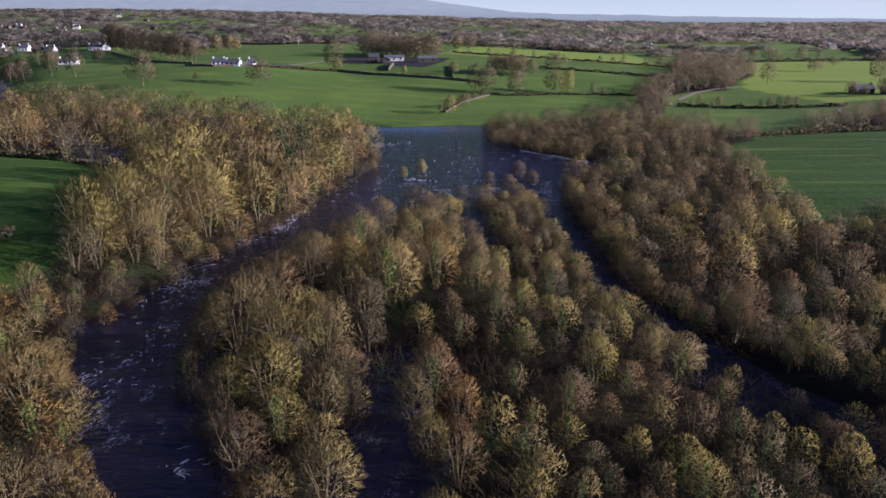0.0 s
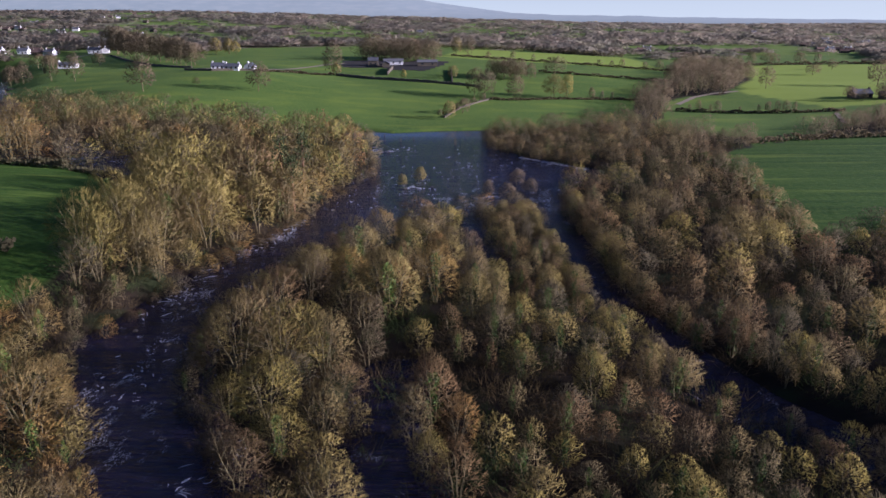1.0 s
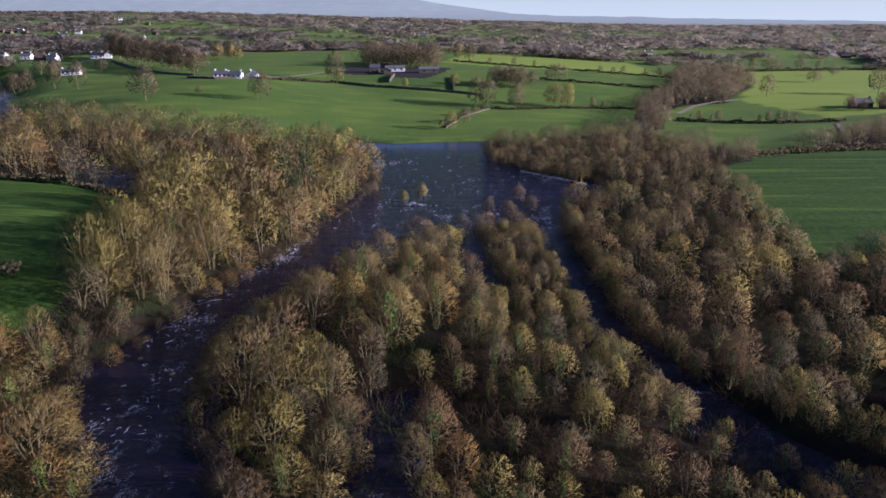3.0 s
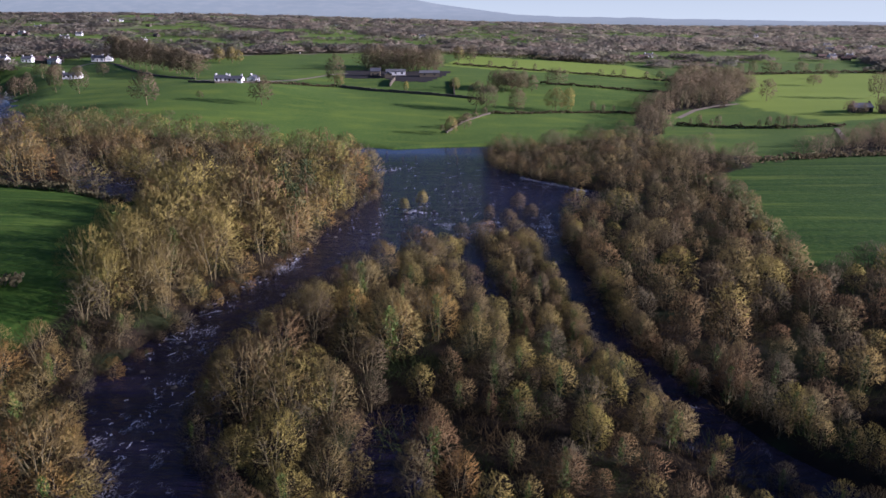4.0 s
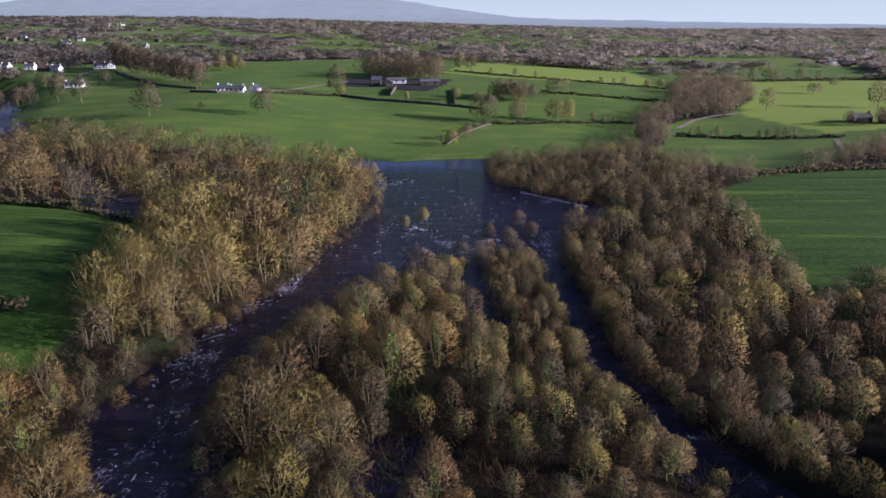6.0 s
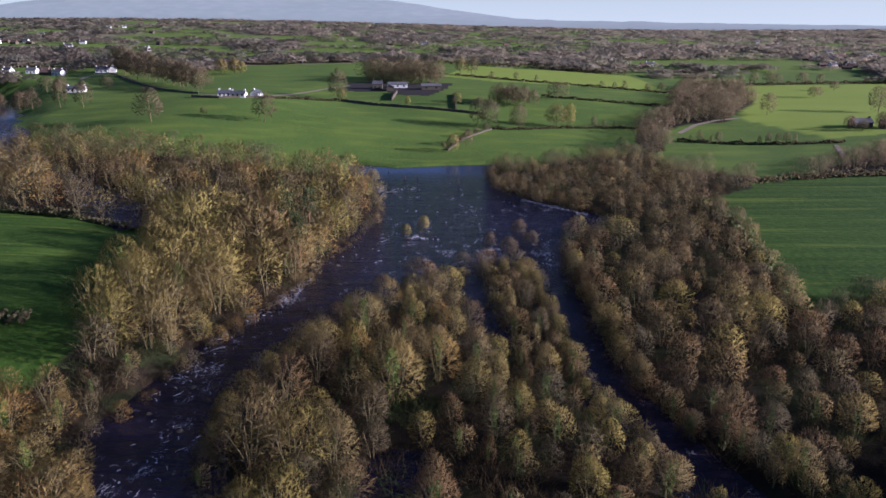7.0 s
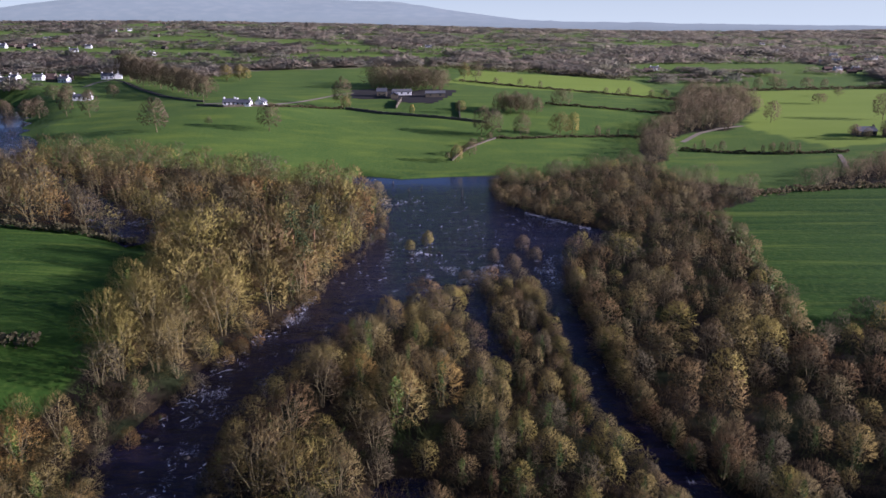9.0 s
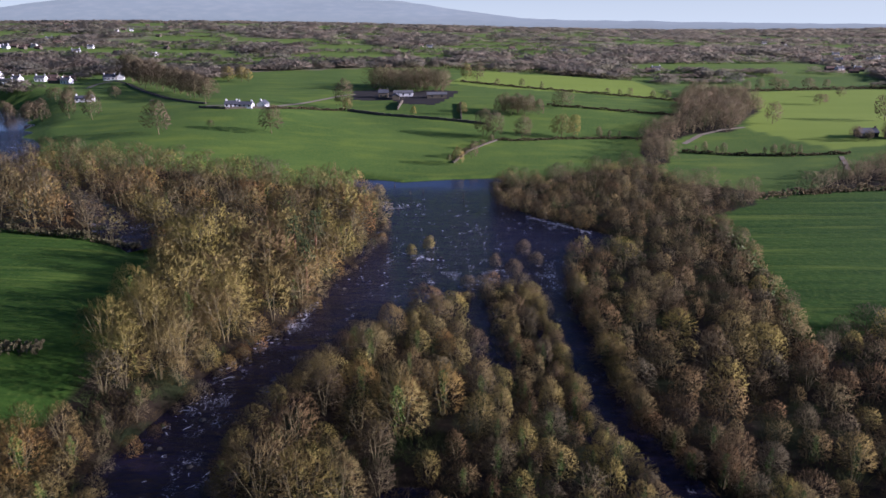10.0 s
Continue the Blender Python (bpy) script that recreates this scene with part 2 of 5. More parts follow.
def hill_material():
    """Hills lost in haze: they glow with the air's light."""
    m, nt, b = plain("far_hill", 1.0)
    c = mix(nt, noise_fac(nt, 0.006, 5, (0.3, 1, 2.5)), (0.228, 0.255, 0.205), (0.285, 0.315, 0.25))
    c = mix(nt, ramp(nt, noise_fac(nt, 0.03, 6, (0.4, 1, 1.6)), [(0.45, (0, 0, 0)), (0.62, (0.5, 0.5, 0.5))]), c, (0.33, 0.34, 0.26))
    # haze fade painted by height: the slope darkens towards its foot
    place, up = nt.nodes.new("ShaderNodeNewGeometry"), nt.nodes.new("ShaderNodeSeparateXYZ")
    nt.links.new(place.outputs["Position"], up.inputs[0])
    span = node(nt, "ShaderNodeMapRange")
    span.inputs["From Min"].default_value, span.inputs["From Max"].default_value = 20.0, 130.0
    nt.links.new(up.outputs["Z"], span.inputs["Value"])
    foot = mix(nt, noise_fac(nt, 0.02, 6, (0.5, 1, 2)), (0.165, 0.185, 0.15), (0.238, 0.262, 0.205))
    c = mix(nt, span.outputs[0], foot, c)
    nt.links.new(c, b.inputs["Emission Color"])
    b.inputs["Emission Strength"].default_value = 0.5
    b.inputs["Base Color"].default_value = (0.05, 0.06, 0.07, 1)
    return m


M_HILL = hill_material()


# ---- mesh helpers ----
def mesh_of(name, verts, tris, mats, mat_index=None, smooth=False):
    """A mesh from numpy arrays of corners and triangles (or quads)."""
    verts, tris = np.asarray(verts, np.float32), np.asarray(tris, np.int32)
    n = tris.shape[1]
    me = bpy.data.meshes.new(name)
    me.vertices.add(len(verts))
    me.vertices.foreach_set("co", verts.ravel())
    me.loops.add(tris.size)
    me.loops.foreach_set("vertex_index", tris.ravel())
    me.polygons.add(len(tris))
    me.polygons.foreach_set("loop_start", np.arange(0, tris.size, n, dtype=np.int32))
    me.polygons.foreach_set("loop_total", np.full(len(tris), n, dtype=np.int32))
    for m in mats:
        me.materials.append(m)
    if mat_index is not None:
        me.polygons.foreach_set("material_index", np.asarray(mat_index, np.int32))
    me.polygons.foreach_set("use_smooth", np.full(len(tris), smooth))
    me.update(calc_edges=True)
    me.validate()
    return me


def give(me, name, values):
    me.attributes.new(name, "FLOAT", "POINT").data.foreach_set("value", np.asarray(values, np.float32))


def inside(poly, x, y):
    x, y = np.asarray(x, float), np.asarray(y, float)
    hit = np.zeros(x.shape, bool)
    for (ax, ay), (bx, by) in zip(poly, poly[1:] + poly[:1]):
        if ay != by:
            hit ^= ((ay > y) != (by > y)) & (x < (bx - ax) * (y - ay) / (by - ay) + ax)
    return hit


def edge_distance(poly, x, y, closed=True):
    x, y = np.asarray(x, float), np.asarray(y, float)
    best = np.full(x.shape, 1e9)
    for (ax, ay), (bx, by) in zip(poly, poly[1:] + (poly[:1] if closed else [])):
        dx, dy = bx - ax, by - ay
        f = np.clip(((x - ax) * dx + (y - ay) * dy) / (dx * dx + dy * dy), 0, 1)
        best = np.minimum(best, np.hypot(x - ax - f * dx, y - ay - f * dy))
    return best


# ---- the plan ----
TERRAIN = [(-30, 310, .4), (15, 312, .4), (-60, 60, 1.0), (-62, 100, 1.5), (-40, 160, 1.2), (0, 120, 1.0), (60, 150, 1.5), (50, 230, 1.0),
           (-112, 191, 6), (-83, 130, 5), (-165, 373, 12.8), (-107, 377, 12.3), (-121, 441, 18.7), (-80, 464, 14), (-337, 675, 21.6),
           (-225, 360, 7.5), (0, 338, 2.0), (122, 390, 1.2), (156, 280, 1.6), (90, 160, 2.2), (221, 530, 7), (-35, 480, 15), (85, 486, 12),
           (45, 834, 18), (220, 768, 11), (340, 678, 9.5), (540, 925, 12), (240, 417, 5), (-540, 1250, 40), (-800, 2200, 76), (1000, 2200, 20), (0, -100, 1)]
_p = np.array(TERRAIN, float)


def _kern(a, b):
    return np.sqrt((a[:, None, 0] - b[None, :, 0]) ** 2 + (a[:, None, 1] - b[None, :, 1]) ** 2 + 40.0 ** 2)


_mean = _p[:, 2].mean()
_w = np.linalg.solve(_kern(_p[:, :2], _p[:, :2]) + 0.01 * np.eye(len(_p)), _p[:, 2] - _mean)


def rolling(x, y):
    """The height of the land without the river's cut."""
    x, y = np.asarray(x, float), np.asarray(y, float)
    cx, cy = np.clip(x, -1600, 1600), np.clip(y, -150, 2600)
    q = np.stack([cx.ravel(), cy.ravel()], 1)
    return (_kern(q, _p[:, :2]) @ _w + _mean).reshape(x.shape)


RIVER = [(-47, 316), (-27, 306), (-5, 312), (16, 315), (13, 300), (15, 262), (24, 250), (43, 229), (50, 223), (44, 214), (32, 203), (29, 190),
         (27.5, 160), (28.5, 130), (30, 108), (34.5, 93), (39.5, 79.5), (50, 65.5), (89, 44), (140, 28), (140, 22), (60, -20), (20, -100), (-20, -100),
         (-10, 0), (-26, 42), (-36, 57), (-43, 69), (-49, 78), (-54, 86), (-56, 92), (-53, 101), (-51, 113), (-49, 126), (-42, 144), (-37, 160), (-37, 173), (-30, 196), (-25, 228),
         (-30, 256), (-38, 284)]
ISLAND = [(-5, 158), (2, 172), (10, 181), (17, 176), (20, 160), (21.5, 140), (22.5, 112), (27, 97), (32.5, 82), (42, 69), (58, 57), (88, 40), (60, 0),
          (20, -30), (0, 20), (-14, 46), (-20, 57), (-25, 65), (-33, 78), (-38, 92), (-37, 108), (-29, 128), (-22, 145)]
CUT = [(-7, 40), (-2, 40), (-3, 60), (-6, 75), (-6, 88), (-9, 88), (-11, 75), (-9, 58)]
INLET = [(-3, 166), (2, 176), (6, 172), (8.5, 152), (9.5, 136), (8, 124), (5.5, 124), (4, 136), (1, 152)]
BRANCH = [(-92, 200), (-110, 218), (-140, 250), (-200, 310), (-236, 356), (-262, 395), (-278, 428), (-305, 466), (-352, 525), (-460, 600)]
BRANCH_WIDTH = [4, 5, 2.5, 3, 13, 12, 16, 20, 24, 24]
LEFT_WOOD = [(-58, 96), (-54, 114), (-51, 127), (-44, 146), (-39, 161), (-39, 174), (-32, 197), (-27, 229), (-32, 258), (-39, 284), (-44, 292), (-64, 290), (-94, 294),
             (-145, 314), (-199, 324), (-232, 318), (-300, 318), (-320, 215), (-200, 214), (-143, 211), (-117, 206), (-92, 202), (-80, 176), (-74, 146), (-70, 130), (-66, 108)]
NEAR_LEFT_WOOD = [(-59, 96), (-55, 85), (-50, 77), (-44, 68), (-37, 56), (-28, 42), (-50, 15), (-110, 20), (-95, 60), (-84, 84), (-73, 104)]
RIGHT_WOOD = [(31, 108), (29.5, 130), (28.5, 160), (30, 190), (34, 202), (52, 224), (44, 231), (26, 251), (17, 264), (16, 303), (47, 318), (70, 335), (92, 345),
              (95, 305), (122, 288), (112, 264), (92, 248), (87, 218), (80, 170), (74, 138), (93, 146), (130, 158), (150, 120), (130, 50), (95, 47), (55, 68), (43.5, 82), (37, 95)]
LANE_WOOD = [(92, 340), (104, 352), (118, 405), (140, 428), (164, 432), (176, 455), (215, 520), (232, 605), (196, 622), (165, 540), (135, 455), (108, 420), (96, 380)]
FAR_FIELD_WOOD = [(114, 270), (131, 276), (163, 307), (203, 338), (250, 350), (250, 305), (175, 294), (140, 281)]
FARM_WOOD = [(-74, 582), (-66, 566), (-14, 556), (-10, 580), (-25, 612), (-70, 615)]
WOODS = [LEFT_WOOD, NEAR_LEFT_WOOD, RIGHT_WOOD, LANE_WOOD, FAR_FIELD_WOOD, FARM_WOOD]


def shore(x, y):
    """Metres to the water's edge: plus on land, minus in the river."""
    wet = inside(RIVER, x, y) & (~inside(ISLAND, x, y) | inside(CUT, x, y) | inside(INLET, x, y))
    d = np.min([edge_distance(poly, x, y) for poly in (RIVER, ISLAND, CUT, INLET)], axis=0)
    return np.where(wet, -d, d)


def branch_at(x, y):
    """Metres from the side branch's edge and its water level there."""
    x, y = np.asarray(x, float), np.asarray(y, float)
    best, level = np.full(x.shape, 1e9), np.zeros(x.shape)
    for i in range(len(BRANCH) - 1):
        (ax, ay), (bx, by) = BRANCH[i], BRANCH[i + 1]
        dx, dy = bx - ax, by - ay
        f = np.clip(((x - ax) * dx + (y - ay) * dy) / (dx * dx + dy * dy), 0, 1)
        d = np.hypot(x - ax - f * dx, y - ay - f * dy) - (BRANCH_WIDTH[i] * (1 - f) + BRANCH_WIDTH[i + 1] * f)
        z = 4.0 + 3.5 * np.clip((i + f) / 4, 0, 1)
        level = np.where(d < best, z, level)
        best = np.minimum(best, d)
    return best, level


def land(x, y):
    """The height of the ground."""
    x, y = np.asarray(x, float), np.asarray(y, float)
    z = rolling(x, y)
    s = shore(x, y)
    near = np.clip((s + 2) / 9, 0, 1)
    near = near * near * (3 - 2 * near)
    z = np.where(s < 7, -1.6 + (np.maximum(z, 0.9) + 1.6) * near, np.maximum(z, 0.6))
    d, level = branch_at(x, y)
    f = np.clip((d + 2) / 12, 0, 1)
    z = np.where(d < 10, (level - 1.2) * (1 - f) + np.maximum(z, level + 0.2) * f, z)
    return z


def land_at(x, y):
    return float(land(np.array([x]), np.array([y]))[0])


OPEN = [  # pastures between the far woods
    [(-160, 560), (-110, 470), (240, 440), (230, 640), (175, 740), (0, 830), (-110, 812), (-215, 740), (-230, 640)],
    [(-620, 1225), (-540, 1240), (-590, 1365), (-665, 1345)], [(-470, 1400), (-385, 1430), (-380, 1500), (-480, 1480)], [(365, 1000), (470, 1000), (420, 880), (315, 850)],
    [(232, 610), (240, 640), (420, 660), (420, 300), (190, 400)], [(-330, 640), (-160, 470), (-160, 380), (-330, 500)], [(-260, 1130), (-120, 1110), (-110, 1210), (-270, 1230)],
    [(420, 690), (460, 830), (320, 800), (260, 700)], [(-445, 585), (-330, 585), (-335, 650), (-445, 648)], [(-730, 1020), (-600, 1020), (-620, 1095), (-720, 1092)], [(425, 830), (505, 830), (510, 905), (430, 900)], [(520, 1000), (660, 1060), (650, 1130), (510, 1060)], [(120, 1480), (320, 1500), (300, 1620), (100, 1600)]]


def far_patch(x, y):
    """Where the far plain is wooded: over nought."""
    return noise.noise((x * 0.005, y * 0.0035 + 4, 2.0)) + 0.5 * noise.noise((x * 0.02, y * 0.008, 5.0))


# ---- ground, water, hills ----
def stops(points):
    """Grid lines: (start, step) pairs, the last start closing the row."""
    out = []
    for (a, step), (b, _) in zip(points, points[1:]):
        out += list(np.linspace(a, b, max(1, round((b - a) / step)), endpoint=False))
    return np.array(out + [points[-1][0]])


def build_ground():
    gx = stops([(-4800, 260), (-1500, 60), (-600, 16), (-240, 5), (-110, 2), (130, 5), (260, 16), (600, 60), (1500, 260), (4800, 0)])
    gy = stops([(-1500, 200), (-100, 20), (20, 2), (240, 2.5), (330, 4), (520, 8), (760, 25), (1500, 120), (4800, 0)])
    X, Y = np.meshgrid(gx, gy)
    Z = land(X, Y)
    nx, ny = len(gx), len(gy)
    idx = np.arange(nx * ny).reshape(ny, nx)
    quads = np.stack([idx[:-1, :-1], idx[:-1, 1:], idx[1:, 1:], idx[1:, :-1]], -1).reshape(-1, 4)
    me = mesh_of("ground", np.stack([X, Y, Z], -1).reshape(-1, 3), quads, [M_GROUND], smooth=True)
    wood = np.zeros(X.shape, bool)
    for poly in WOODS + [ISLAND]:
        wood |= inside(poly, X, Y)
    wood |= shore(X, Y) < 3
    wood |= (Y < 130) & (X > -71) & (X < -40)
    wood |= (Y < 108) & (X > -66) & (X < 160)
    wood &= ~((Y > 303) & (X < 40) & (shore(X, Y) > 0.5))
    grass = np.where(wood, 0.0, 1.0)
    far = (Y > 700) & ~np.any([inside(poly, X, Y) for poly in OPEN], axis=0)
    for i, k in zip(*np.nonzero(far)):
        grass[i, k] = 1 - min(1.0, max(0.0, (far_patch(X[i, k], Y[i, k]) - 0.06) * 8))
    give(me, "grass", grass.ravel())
    # share of the haze-lightened floor colour, growing with distance
    give(me, "hazy_floor", np.clip((Y - 600) / 120, 0, 1).ravel())
    # pastures painted as sunlit; all far grass gets a little of it
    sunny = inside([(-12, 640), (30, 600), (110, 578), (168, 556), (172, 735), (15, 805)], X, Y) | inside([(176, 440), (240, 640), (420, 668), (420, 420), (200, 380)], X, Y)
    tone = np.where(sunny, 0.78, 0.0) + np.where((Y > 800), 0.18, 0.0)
    give(me, "sunlit_tone", np.clip(tone, 0, 0.85).ravel())
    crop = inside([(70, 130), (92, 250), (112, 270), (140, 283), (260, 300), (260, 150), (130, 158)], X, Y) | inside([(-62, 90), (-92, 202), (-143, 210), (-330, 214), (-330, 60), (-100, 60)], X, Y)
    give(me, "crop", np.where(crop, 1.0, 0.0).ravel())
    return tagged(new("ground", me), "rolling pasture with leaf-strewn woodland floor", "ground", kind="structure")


def build_water():
    gx, gy = np.arange(-75, 145, 2.0), np.arange(-100, 320, 2.0)
    X, Y = np.meshgrid(gx, gy)
    idx = np.arange(X.size).reshape(X.shape)
    quads = np.stack([idx[:-1, :-1], idx[:-1, 1:], idx[1:, 1:], idx[1:, :-1]], -1).reshape(-1, 4)
    keep = (shore(X, Y) < 6).ravel()[quads].any(1)
    quads = quads[keep]
    used, inv = np.unique(quads, return_inverse=True)
    v = np.stack([X, Y, np.zeros(X.shape)], -1).reshape(-1, 3)[used]
    me = mesh_of("river", v, inv.reshape(-1, 4), [M_WATER], smooth=True)
    give(me, "rapid", rapids(v[:, 0], v[:, 1]))
    return tagged(new("river", me), "dark peaty river in spate with broken white water", "river", kind="structure")


def rapids(x, y):
    """How broken the water is, 0 to 1."""
    def spot(cx, cy, rx, ry):
        return np.exp(-((x - cx) / rx) ** 2 - ((y - cy) / ry) ** 2)
    v = 0.30 + 0.12 * spot(-5, 225, 34, 35) + 0.5 * spot(-30, 268, 10, 8) + 0.5 * spot(3, 186, 14, 12) + 0.45 * spot(-44, 112, 6, 22)
    v += 0.45 * spot(-42, 72, 9, 16) + 0.4 * spot(25, 185, 5, 20) + 0.55 * spot(-39, 152, 4, 14) + 0.6 * spot(33, 239, 9, 7)
    return np.clip(v, 0, 1) * np.clip((302 - y) / 26, 0.02, 1)


def build_branch():
    v, f = [], []
    for i, (x, y) in enumerate(BRANCH):
        a, b = BRANCH[max(0, i - 1)], BRANCH[min(len(BRANCH) - 1, i + 1)]
        d = Vector((b[0] - a[0], b[1] - a[1])).normalized()
        w = BRANCH_WIDTH[i] + 4
        z = 4.0 + 3.5 * min(1, i / 4)
        v += [(x - d.y * w, y + d.x * w, z), (x, y, z), (x + d.y * w, y - d.x * w, z)]
        if i:
            k = 3 * i
            f += [(k - 3, k - 2, k + 1, k), (k - 2, k - 1, k + 2, k + 1)]
    me = mesh_of("side_river", v, f, [M_WATER], smooth=True)
    give(me, "rapid", np.repeat([0.5, 0.7, 0.6, 0.6, 0.6, 0.5, 0.0, 0.0, 0.0, 0.0], 3))
    return tagged(new("side_river", me), "side branch of the river with small rapids", "river", kind="structure")


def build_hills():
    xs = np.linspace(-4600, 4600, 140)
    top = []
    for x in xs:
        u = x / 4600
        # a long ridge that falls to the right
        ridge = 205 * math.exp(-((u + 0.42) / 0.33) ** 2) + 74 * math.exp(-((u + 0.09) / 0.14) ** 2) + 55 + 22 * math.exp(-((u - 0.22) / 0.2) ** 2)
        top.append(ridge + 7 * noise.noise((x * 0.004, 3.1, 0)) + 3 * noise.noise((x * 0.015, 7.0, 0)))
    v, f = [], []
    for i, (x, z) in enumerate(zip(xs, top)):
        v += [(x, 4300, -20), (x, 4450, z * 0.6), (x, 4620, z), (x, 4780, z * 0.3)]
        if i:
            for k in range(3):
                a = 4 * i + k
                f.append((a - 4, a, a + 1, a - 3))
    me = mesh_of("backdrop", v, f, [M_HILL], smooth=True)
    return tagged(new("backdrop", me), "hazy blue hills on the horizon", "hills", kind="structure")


build_ground()
build_water()
build_branch()
build_hills()


# ---- trees ----
def tube(V, F, points, radii, sides):
    base = len(V)
    for i, (p, r) in enumerate(zip(points, radii)):
        d = (points[min(i + 1, len(points) - 1)] - points[max(i - 1, 0)]).normalized()
        a = d.orthogonal().normalized()
        b = d.cross(a)
        for k in range(sides):
            t = 2 * math.pi * k / sides
            V.append(p + r * (math.cos(t) * a + math.sin(t) * b))
        if i:
            for k in range(sides):
                o, n = base + (i - 1) * sides, (k + 1) % sides
                F.append((o + k, o + n, o + sides + n))
                F.append((o + k, o + sides + n, o + sides + k))


def tree_arrays(seed, height=10.0, spread=0.45, stems=4, boughs=24, subs=4, twigs=23, low=0.10, twig_width=0.05, limb=1.0, long=1.0, fan=0.30, lump=0.12, reach=0.5):
    """Trunk and limbs as one set of triangles, branches and fine twigs as another. The crown is a lumpy dome: boughs rise from the
    stems and spread, branches fork from them out to the dome, and long thin twigs fan on from those."""
    rng, nrng = random.Random(seed), np.random.RandomState(seed)
    V, F, TV, TN, TL = [], [], [], [], []
    up, r = Vector((0, 0, 1)), spread * height
    heart = height * (0.42 + 0.35 * low)
    phase, pitch = nrng.rand(3) * 6.28, nrng.uniform(3.0, 5.0, 3)
    lean = nrng.uniform(-0.10, 0.10, 2) * r

    def dome(d, f=1.0):
        """A place at share f of the way to the crown's surface."""
        swell = 1 + lump * (np.sin(d[:, 0] * pitch[0] + phase[0]) + np.sin(d[:, 1] * pitch[1] + phase[1]) + 0.6 * np.sin(d[:, 2] * pitch[2] + phase[2])) / 1.6
        tall = np.where(d[:, 2] > 0, height - heart, heart - low * height)
        place = d * np.stack([r * swell, r * swell, tall * np.minimum(swell, 1.04)], 1) * np.reshape(f, (-1, 1))
        place[:, :2] += lean * np.clip(d[:, 2:] + 0.3, 0, 1)
        return place + (0, 0, heart)

    def spiral(n, top, bottom):
        k = np.arange(n)
        zz = top + (bottom - top) * (k + 0.5) / n
        a = 2.39996 * k + seed
        d = np.stack([np.cos(a) * np.sqrt(1 - zz * zz), np.sin(a) * np.sqrt(1 - zz * zz), zz], 1)
        d += 0.10 * nrng.randn(n, 3)
        return d / np.linalg.norm(d, axis=1)[:, None]

    lines = []
    for s in range(stems):
        a = 6.283 * (s + rng.uniform(-0.3, 0.3)) / stems
        far = r * (rng.uniform(0.25, 0.6) if stems > 1 else 0.08)
        top = Vector((math.cos(a) * far, math.sin(a) * far, height * rng.uniform(0.62, 0.78)))
        foot = Vector((math.cos(a), math.sin(a), 0)) * (0.03 * height if stems > 1 else 0) - up * 0.5
        line = []
        for i in range(6):
            f = i / 5
            q = foot.lerp(top, f)
            q.x, q.y = foot.x + (top.x - foot.x) * f ** 1.3, foot.y + (top.y - foot.y) * f ** 1.3
            line.append(q + Vector((rng.gauss(0, 1), rng.gauss(0, 1), 0)) * 0.014 * height * f)
        base = height * (0.014 if stems > 1 else 0.024) * limb
        tube(V, F, line, [base * (1 - 0.8 * i / 5) for i in range(6)], 4)
        lines.append(line)
    ends = dome(spiral(boughs, 1.0, -0.35), nrng.uniform(0.55, 0.72, boughs))
    bows, thicks = [], []
    for e in ends:
        end = Vector(e)
        best = min(((q - end).length + 2.0 * max(0, q.z - end.z + 0.16 * height), i, n) for n, line in enumerate(lines) for i, q in enumerate(line) if i)
        start = lines[best[2]][best[1]]
        span = (end - start).length
        bow = (start + end) / 2 + up * span * rng.uniform(-0.10, 0.04) + Vector((rng.gauss(0, 1), rng.gauss(0, 1), rng.gauss(0, 1))) * span * 0.07
        thick = height * 0.0058 * limb * rng.uniform(0.7, 1.3)
        tube(V, F, [start, bow, end], [thick, thick * 0.7, thick * 0.35], 3)
        bows.append(bow)
        thicks.append(thick)
    bows, thicks = np.array(bows), np.array(thicks)

    def spike(foot, tip, wide, normal, pale):
        """Single tapered triangles from foot to tip."""
        side = np.cross(tip - foot, nrng.randn(len(foot), 3))
        side *= (wide / 2 / np.linalg.norm(side, axis=1))[:, None]
        TV.append(np.stack([foot - side, foot + side, tip], 1).reshape(-1, 3))
        TN.append(np.repeat(normal / np.linalg.norm(normal, axis=1)[:, None], 3, 0))
        TL.append(np.full(3 * len(foot), pale))

    # branches: each from the bough that ends nearest below its tip
    count = boughs * subs
    d = spiral(count, 1.0, -0.72)
    tip = dome(d, nrng.uniform(0.80, 0.96, count))
    owner = np.argmin(np.linalg.norm(tip[:, None] - ends[None], axis=2) + 1.5 * np.maximum(0, ends[None, :, 2] - tip[:, None, 2]), axis=1)
    u = nrng.uniform(0.2, 1.0, count)[:, None]
    foot = bows[owner] * (1 - u) + ends[owner] * u
    swell = d / (r, r, height - heart) * r
    spike(foot, tip, 1.0 * thicks[owner], swell, 1.0)
    few = max(1, round(twigs * 0.36))
    n = count * few
    f0, t0, d0, s0 = (np.repeat(q, few, 0) for q in (foot, tip, d, swell))
    at = f0 + (t0 - f0) * nrng.uniform(1 - reach, 1.0, n)[:, None]
    along = (t0 - f0) / np.linalg.norm(t0 - f0, axis=1)[:, None]
    way = 0.55 * along + 0.50 * d0 + (0, 0, 0.16) + fan * nrng.randn(n, 3)
    way *= (height * nrng.uniform(0.045, 0.11, n) * long / np.linalg.norm(way, axis=1))[:, None]
    spike(at, at + way, twig_width * nrng.uniform(0.6, 1.35, n), s0 + 0.15 * nrng.randn(n, 3), 0.0)
    # the fine spray over the whole crown, thickest at its surface
    n = count * (twigs - few)
    d0 = nrng.randn(n, 3)
